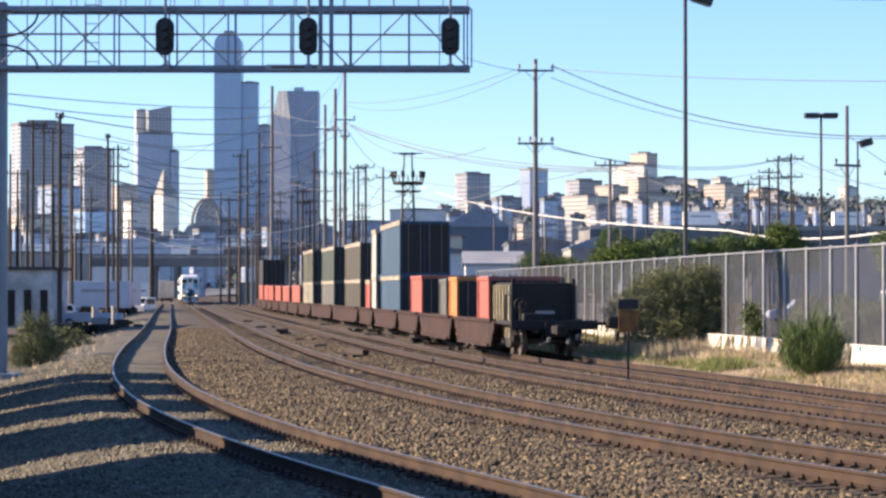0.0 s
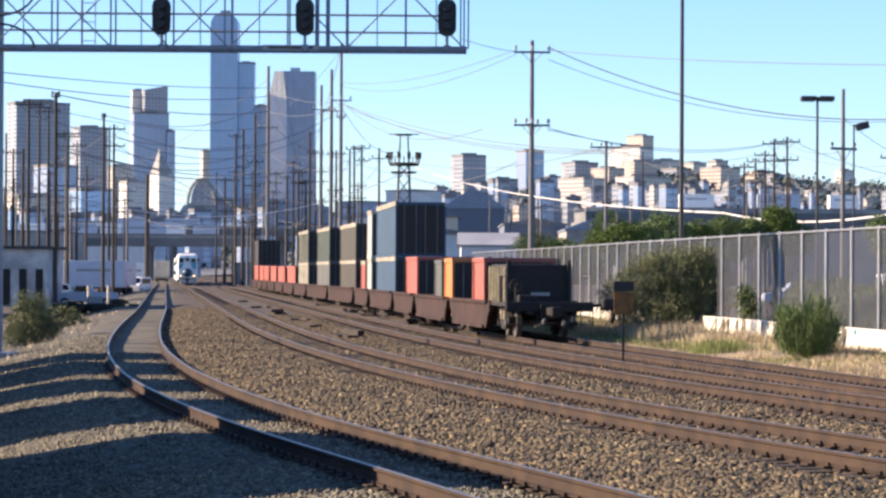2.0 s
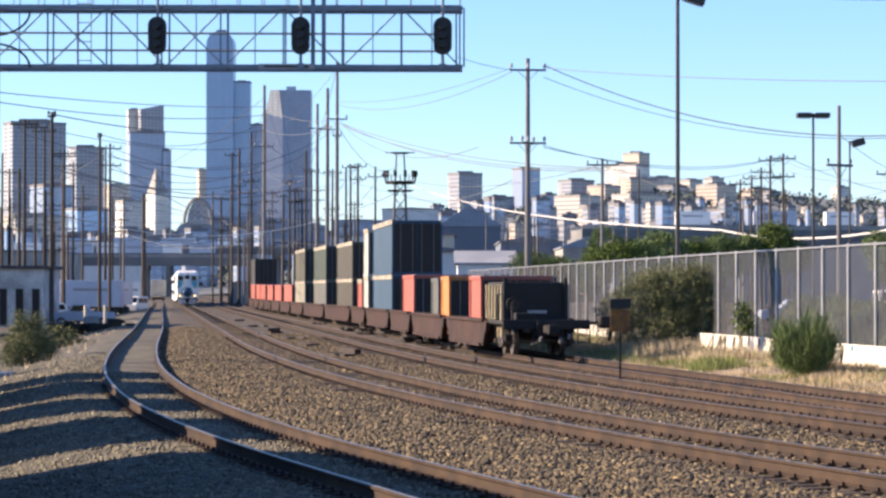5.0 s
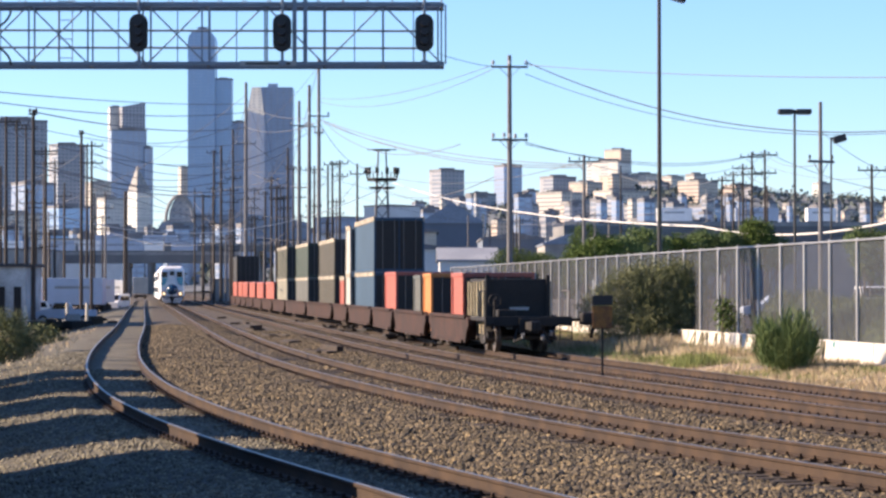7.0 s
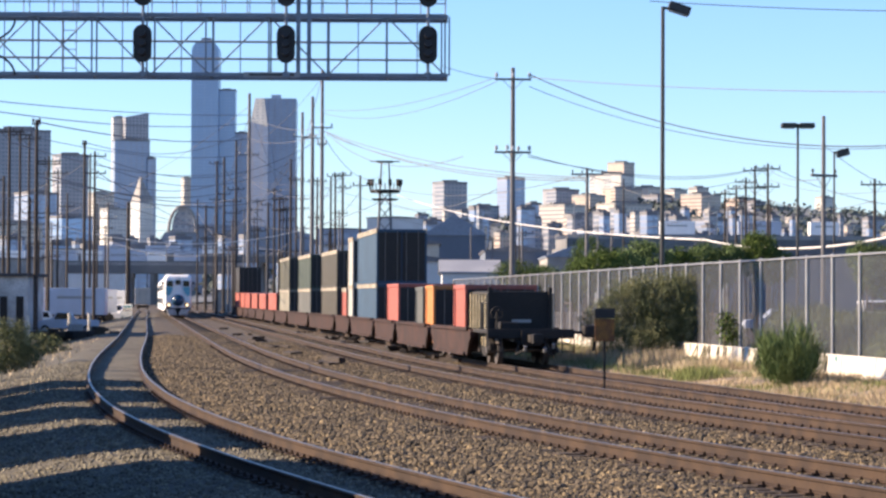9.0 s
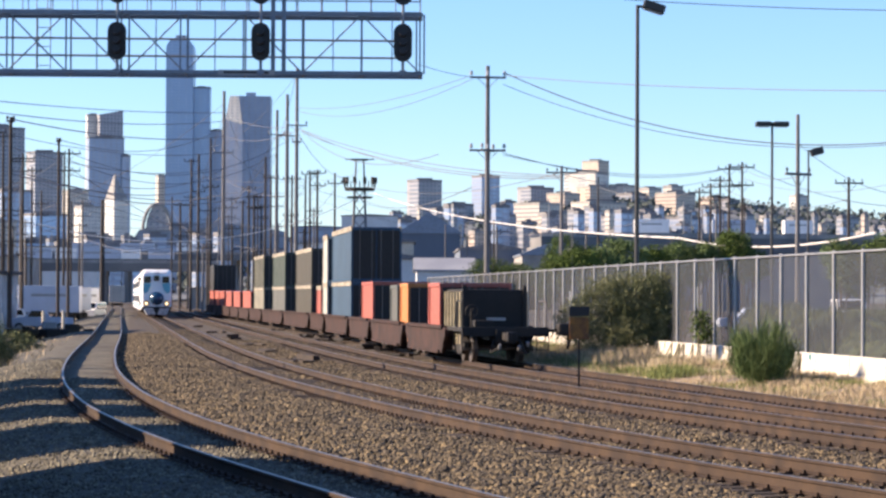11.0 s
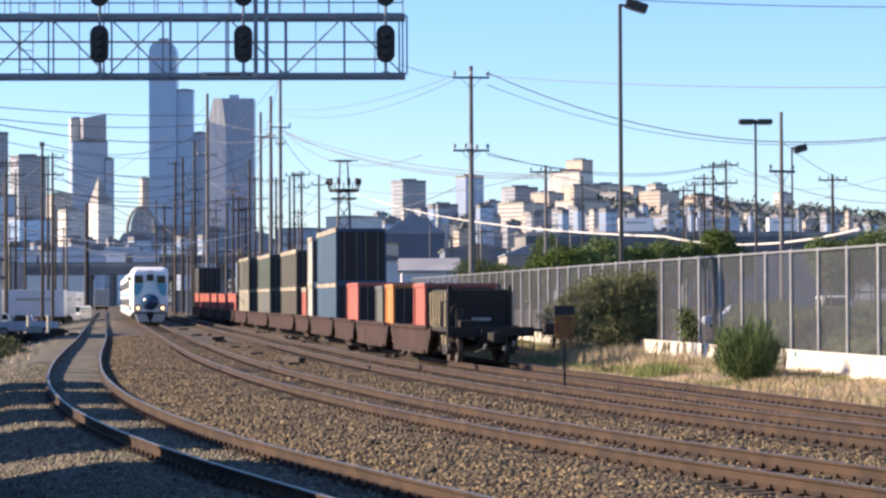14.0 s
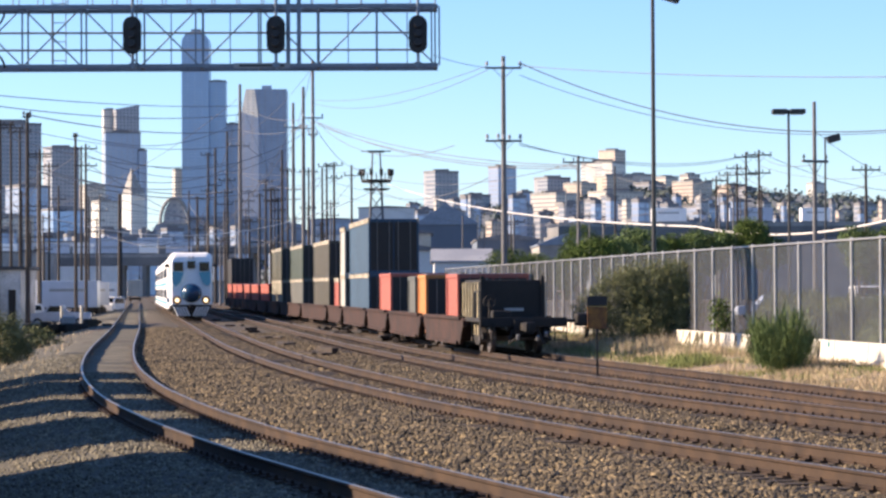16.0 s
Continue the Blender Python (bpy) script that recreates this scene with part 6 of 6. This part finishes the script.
def build_stadium():
    """A long roof on an arch truss."""
    y = 1900.0
    k = y / 4500
    t = thing("stadium", "blue-grey stadium with an arched roof truss", "building", Matrix.Translation((-141.02, y, 0)))
    bm = bmesh.new()
    box(bm, (0, 60, 37.50 / 2), (300 * k, 100, 37.50))
    part("bowl", bm, facade("stadium_wall", (0.27, 0.29, 0.34), (0.16, 0.18, 0.23), 6.0, 7.0, 0.5), t)
    bm = bmesh.new()
    prism(bm, [(-140 * k, 38.34), (140 * k, 38.34), (140 * k, 51.01), (60 * k, 57.34), (-60 * k, 58.19), (-120 * k, 51.85)], 10, 60)
    part("roof", bm, M_BLUEROOF, t)
    bm = bmesh.new()
    cx, r = -87 * k, 25 * k
    z0 = 51.85
    tube(bm, [(cx + r * math.cos(math.pi * i / 20), 5, z0 + 46 * k * math.sin(math.pi * i / 20)) for i in range(21)], 1.3)
    part("arch", bm, M_CONCRETE, t)
    bm = bmesh.new()
    pts = [(cx + (r - 2) * math.cos(a), z0 + 44 * k * math.sin(a)) for a in np.linspace(0, math.pi, 18)]
    prism(bm, pts, 8, 14)
    part("arch_end_wall", bm, facade("arch_wall", (0.42, 0.42, 0.44), (0.25, 0.27, 0.31), 5.0, 5.0, 0.4), t)


build_stadium()


def build_viaduct(x0, x1, y, z, thick, label, step, turn=0.0):
    v = thing("viaduct", label, "viaduct", Matrix.Translation(((x0 + x1) / 2, y, 0)) @ Matrix.Rotation(radians(turn), 4, "Z"))
    L = x1 - x0
    bm = bmesh.new()
    box(bm, (0, 0, z - thick / 2), (L, 14, thick))
    part("deck", bm, M_VIADUCT, v)
    for sy in (-1, 1):
        bm = bmesh.new()
        box(bm, (0, sy * 6.9, z + 0.45), (L, 0.3, 0.9))
        part("parapet", bm, M_CONCRETE, v, "pale parapet")
    n = int(L / step)
    for i in range(n + 1):
        x = -L / 2 + i * L / n
        bm = bmesh.new()
        for sy in (-4, 4):
            box(bm, (x, sy, (z - thick) / 2 - 0.5), (1.3, 1.3, z - thick + 1))
        box(bm, (x, 0, z - thick - 0.6), (1.6, 13, 1.2))
        part("pier", bm, M_VIADUCT, v)
    rnd = random.Random(round(x0))
    for i in range(int(L / 28)):
        bm = bmesh.new()
        x = -L / 2 + 10 + i * 28 + rnd.uniform(-8, 8)
        rod(bm, (x, 6.5, z), (x, 6.5, z + 8), 0.14, 0.09, 6)
        rod(bm, (x, 6.5, z + 8), (x - 2, 5.5, z + 8.4), 0.07, n=5)
        part("lamp_standard", bm, M_STEEL, v)


build_viaduct(-140.62, -48.84, 700, 11.05, 2.2, "grey concrete road viaduct over the tracks", 26, 3)
build_viaduct(-132.80, -16.80, 900, 16.83, 2.0, "second concrete road viaduct farther off", 32, -4)
build_viaduct(28.43, 112.78, 520, 14.39, 2.0, "concrete road viaduct beyond the parking lot", 30, 6)


for k, (u, y, z, L) in enumerate([(150, 697, 11.05, 9), (205, 697, 11.05, 6), (262, 697, 11.05, 12), (318, 697, 11.05, 5), (372, 697, 11.05, 7), (60, 697, 11.05, 8), (330, 900, 16.83, 12), (420, 900, 16.83, 8),
                                  (240, 900, 16.83, 10), (1240, 520, 14.39, 7), (1385, 520, 14.39, 9), (1500, 522, 14.39, 6)]):
    box_trailer((u - 784) / 4500 * y, y, L, "pale box truck driving body on the viaduct" if k % 2 else "white trailer standing on the viaduct", 3 if y < 800 else -4, z, M_WHITE if k % 2 else M_SIL)


def warehouse(u0, u1, v, y, wall, roof, label, peak=2.0, depth=40, doors=3):
    k = y / 4500
    return shed((u0 - 784) * k, (u1 - 784) * k, y, 2.03 + (516 - v) * k, depth, label, wall, roof, z0=-0.5, peak=peak, doors=doors, name="warehouse")


M_WHITEWALL = material("white_metal_siding", (0.66, 0.66, 0.64), 0.7, 0, 0.1, 0.2, 5.0)
M_BLUEWALL = material("blue_grey_metal_siding", (0.13, 0.156, 0.195), 0.7, 0, 0.1, 0.2, 5.0)
warehouse(792, 900, 402, 620, M_BLUEWALL, M_BLUEROOF, "large blue-grey gabled warehouse", 5.0)
def roofed_shed(u0, u1, v_eave, v_ridge, y, wall, roof, label):
    """A low shed whose long roof slope faces the yard."""
    k = y / 4500
    x0, x1, ze, zr = (u0 - 784) * k, (u1 - 784) * k, 2.03 + (516 - v_eave) * k, 2.03 + (516 - v_ridge) * k
    s = thing("warehouse", label, "building")
    bm = bmesh.new()
    box(bm, ((x0 + x1) / 2, y + 6, (ze - 0.5) / 2), (x1 - x0, 11.6, ze + 0.5))
    part("shell", bm, wall, s)
    bm = bmesh.new()
    prism(bm, [(0, ze), (6, zr), (12, ze), (12, ze + 0.2), (6, zr + 0.2), (0, ze + 0.2)], -(x1 + 0.3), -(x0 - 0.3), Matrix.Translation((0, y, 0)) @ Matrix.Rotation(math.pi / 2, 4, "Z"))
    part("roof", bm, roof, s)
    for i in range(3):
        bm = bmesh.new()
        box(bm, (x0 + (i + 0.5) * (x1 - x0) / 3, y + 0.17, ze * 0.45), ((x1 - x0) * 0.14, 0.12, ze * 0.7))
        part("door", bm, M_DARKSTEEL, s)


roofed_shed(824, 925, 470, 447, 235, M_WHITEWALL, material("grey_sheet_roof", (0.30, 0.31, 0.33), 0.6, 0.2, 0.15, 0.3, 6.0), "white low shed with a long grey sheet roof")
warehouse(776, 818, 418, 320, material("cream_block_wall", (0.50, 0.46, 0.38), 0.85, 0, 0.2, 0.3, 6.0), M_ROOF, "cream block building behind the train", 0.2, 15, 2)
warehouse(742, 830, 448, 300, M_WHITEWALL, M_ROOF, "white low plain warehouse behind the train", 0.5, 20, 0)
warehouse(900, 1010, 430, 480, M_BLUEWALL, M_ROOF, "grey low flat-roofed warehouse", 1.0)
warehouse(1010, 1110, 440, 450, M_CONCRETE, M_BLUEROOF, "grey low warehouse with a metal roof", 2.0)
warehouse(600, 760, 420, 640, M_WHITEWALL, M_BLUEROOF, "white and blue metal warehouse", 1.5)
warehouse(690, 790, 372, 900, M_WHITEWALL, M_ROOF, "white industrial building beyond the yard", 0.5)
warehouse(600, 690, 392, 1100, F_SLATE, M_ROOF, "low industrial block, hazed blue-grey", 0.5)
warehouse(-60, 120, 448, 640, M_CONCRETE, M_ROOF, "grey concrete warehouse near tracks", 0.3, 40, 0)
warehouse(100, 260, 430, 1000, M_WHITEWALL, M_ROOF, "white low building beyond the viaduct", 0.3, 40, 0)
warehouse(1100, 1330, 430, 440, M_BLUEWALL, M_ROOF, "dark low warehouse behind the trees", 0.5, 40, 0)
warehouse(1330, 1620, 432, 430, M_BLUEWALL, M_ROOF, "dark low warehouse behind the parking lot", 0.4, 40, 0)


def build_hill():
    """The wooded hill to the right of downtown."""
    xs, ys = np.linspace(-700, 1500, 60), np.linspace(1500, 3600, 40)
    verts = []
    for y in ys:
        for x in xs:
            ridge = 62 + 34 * math.exp(-((x - 260) / 330) ** 2) - 24 * max(0.0, (x - 500) / 700)
            h = ridge * max(0, min(1, (y - 1550) / 950)) * max(0.05, min(1, (x + 420) / 420))
            verts.append((x, y, h + 7 * noise.noise((x * 0.006, y * 0.006, 1)) - 2))
    n, m = len(ys), len(xs)
    i = (np.arange(n - 1)[:, None] * m + np.arange(m - 1)[None, :]).ravel()
    tagged(arrays("hill", np.array(verts), np.stack([i, i + 1, i + m + 1, i + m], 1), M_HILL), "wooded hillside beyond the rail yard, hazed blue-grey", "hill", kind="structure")


build_hill()
HILL = [
    # left, corner, right, rise, distance, wall
    (806, 826, 868, 308, 2300, F_GREY), (921, 938, 971, 300, 2400, F_SLATE), (870, 890, 925, 350, 2350, F_GREY), (972, 980, 1000, 345, 2380, F_SLATE),
    (997, 1040, 1085, 348, 2200, F_PALE), (1003, 1025, 1068, 320, 2500, F_GREY), (1087, 1140, 1166, 292, 2600, F_WHITE), (1118, 1145, 1166, 272, 2650, F_WARM),
    (1055, 1085, 1115, 330, 2450, F_WARM), (1110, 1130, 1180, 318, 2500, F_WARM), (1165, 1190, 1212, 315, 2600, F_PALE), (1180, 1205, 1240, 330, 2550, F_GREY),
    (1218, 1235, 1260, 320, 2560, F_PALE), (1250, 1283, 1322, 328, 2400, F_WARM), (1262, 1275, 1298, 316, 2430, F_PALE), (1100, 1130, 1200, 345, 2250, F_PALE),
    (1330, 1350, 1380, 335, 2500, F_WARM), (1365, 1378, 1400, 340, 2480, F_GREY), (1488, 1500, 1522, 332, 2600, F_WHITE), (1436, 1456, 1490, 368, 2300, F_PALE),
    (1400, 1420, 1445, 352, 2500, F_GREY), (1200, 1225, 1262, 360, 2200, F_GREY), (1130, 1160, 1215, 372, 2100, F_GREY), (1270, 1300, 1345, 372, 2100, F_SLATE), (1040, 1070, 1110, 365, 2100, F_WARM),
]
for u0, uc, u1, v, y, mat in HILL:
    tower(u0, uc, u1, v, y, mat, "%s hillside building with a sunlit side" % ("pale stone" if mat in (F_PALE, F_WHITE) else "warm brick" if mat is F_WARM else "grey"), 10, None, "hill_building", "hillside buildings")
rnd_city = random.Random(77)
for i in range(120):
    u = rnd_city.uniform(760, 1660)
    w = rnd_city.uniform(10, 34)
    y = rnd_city.uniform(1500, 2300)
    v = rnd_city.uniform(352, 408) + (12 if u > 1350 else 0)
    mat = rnd_city.choice((F_PALE, F_WARM, F_GREY, F_SLATE, F_SLATE, F_GREY, F_GREY))
    tower(u, u + w * 0.35, u + w, v, y, mat, "small %s house block on the hillside" % ("pale" if mat in (F_PALE, F_WHITE) else "brick" if mat is F_WARM else "grey"), 0, None, "hill_building", "hillside buildings")
for i in range(40):
    u = rnd_city.uniform(-60, 700)
    w = rnd_city.uniform(14, 44)
    y = rnd_city.uniform(1100, 1800)
    v = rnd_city.uniform(405, 440)
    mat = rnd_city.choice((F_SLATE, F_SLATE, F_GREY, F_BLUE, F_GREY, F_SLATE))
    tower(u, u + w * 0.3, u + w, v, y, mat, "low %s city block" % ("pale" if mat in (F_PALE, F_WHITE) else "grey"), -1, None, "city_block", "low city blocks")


def far_trees():
    """Tree tops over the hillside, their green greyed and lightened for haze."""
    rng = np.random.default_rng(91)
    n = 3000
    x, y = rng.uniform(-200, 1300, n), rng.uniform(1600, 2900, n)
    v = []
    for a, b in zip(x, y):
        ridge = 62 + 34 * math.exp(-((a - 260) / 330) ** 2) - 24 * max(0.0, (a - 500) / 700)
        v.append(ridge * max(0, min(1, (b - 1550) / 950)) * max(0.05, min(1, (a + 420) / 420)))
    c = np.stack([x, y, np.array(v) + 3], 1)
    per = 10
    p = np.repeat(c, per, 0) + rng.normal(size=(n * per, 3)) * (4.5, 4, 2.0)
    q, _ = np.linalg.qr(rng.normal(size=(n * per, 3, 3)))
    a, b = q[:, 0] * 2.3, q[:, 1] * 1.8
    vv = np.stack([p - a, p + b, p + a, p - b], 1).reshape(-1, 3)
    tagged(arrays("far_woods", vv, np.arange(len(vv)).reshape(-1, 4), material("far_tree_hazed", (0.12, 0.145, 0.135), 0.9, 0, 0.3, 0.02, 0.3, spec=0.1, island_vary=0.4)), "green trees over the far hillside, paled in colour for haze", "trees", kind="stuff")


far_trees()


# ================= what moves =================
def on_main(y_front, length):
    """Pose of a car whose front is at y_front on the main track and which reaches back by length."""
    s = float(MAIN.slope(y_front))
    y_back = y_front + length / math.sqrt(1 + s * s)
    a, b = float(MAIN(y_front)), float(MAIN(y_back))
    return Matrix.Translation((a, y_front, 0)) @ Matrix.Rotation(math.atan2(a - b, y_back - y_front), 4, "Z"), y_back


def motions():
    rows = {LOCO: []}
    for c in COACHES:
        rows[c] = []
    for i in range(17):
        t = float(i)
        y = 181.0 + 14.95 * (16.0 - t)
        m, y = on_main(y, 17.5)
        rows[LOCO].append((t, m))
        for c in COACHES:
            m, y = on_main(y + 0.8, 25.8)
            rows[c].append((t, m))
    for ob, r in rows.items():
        walk(ob, r)


motions()
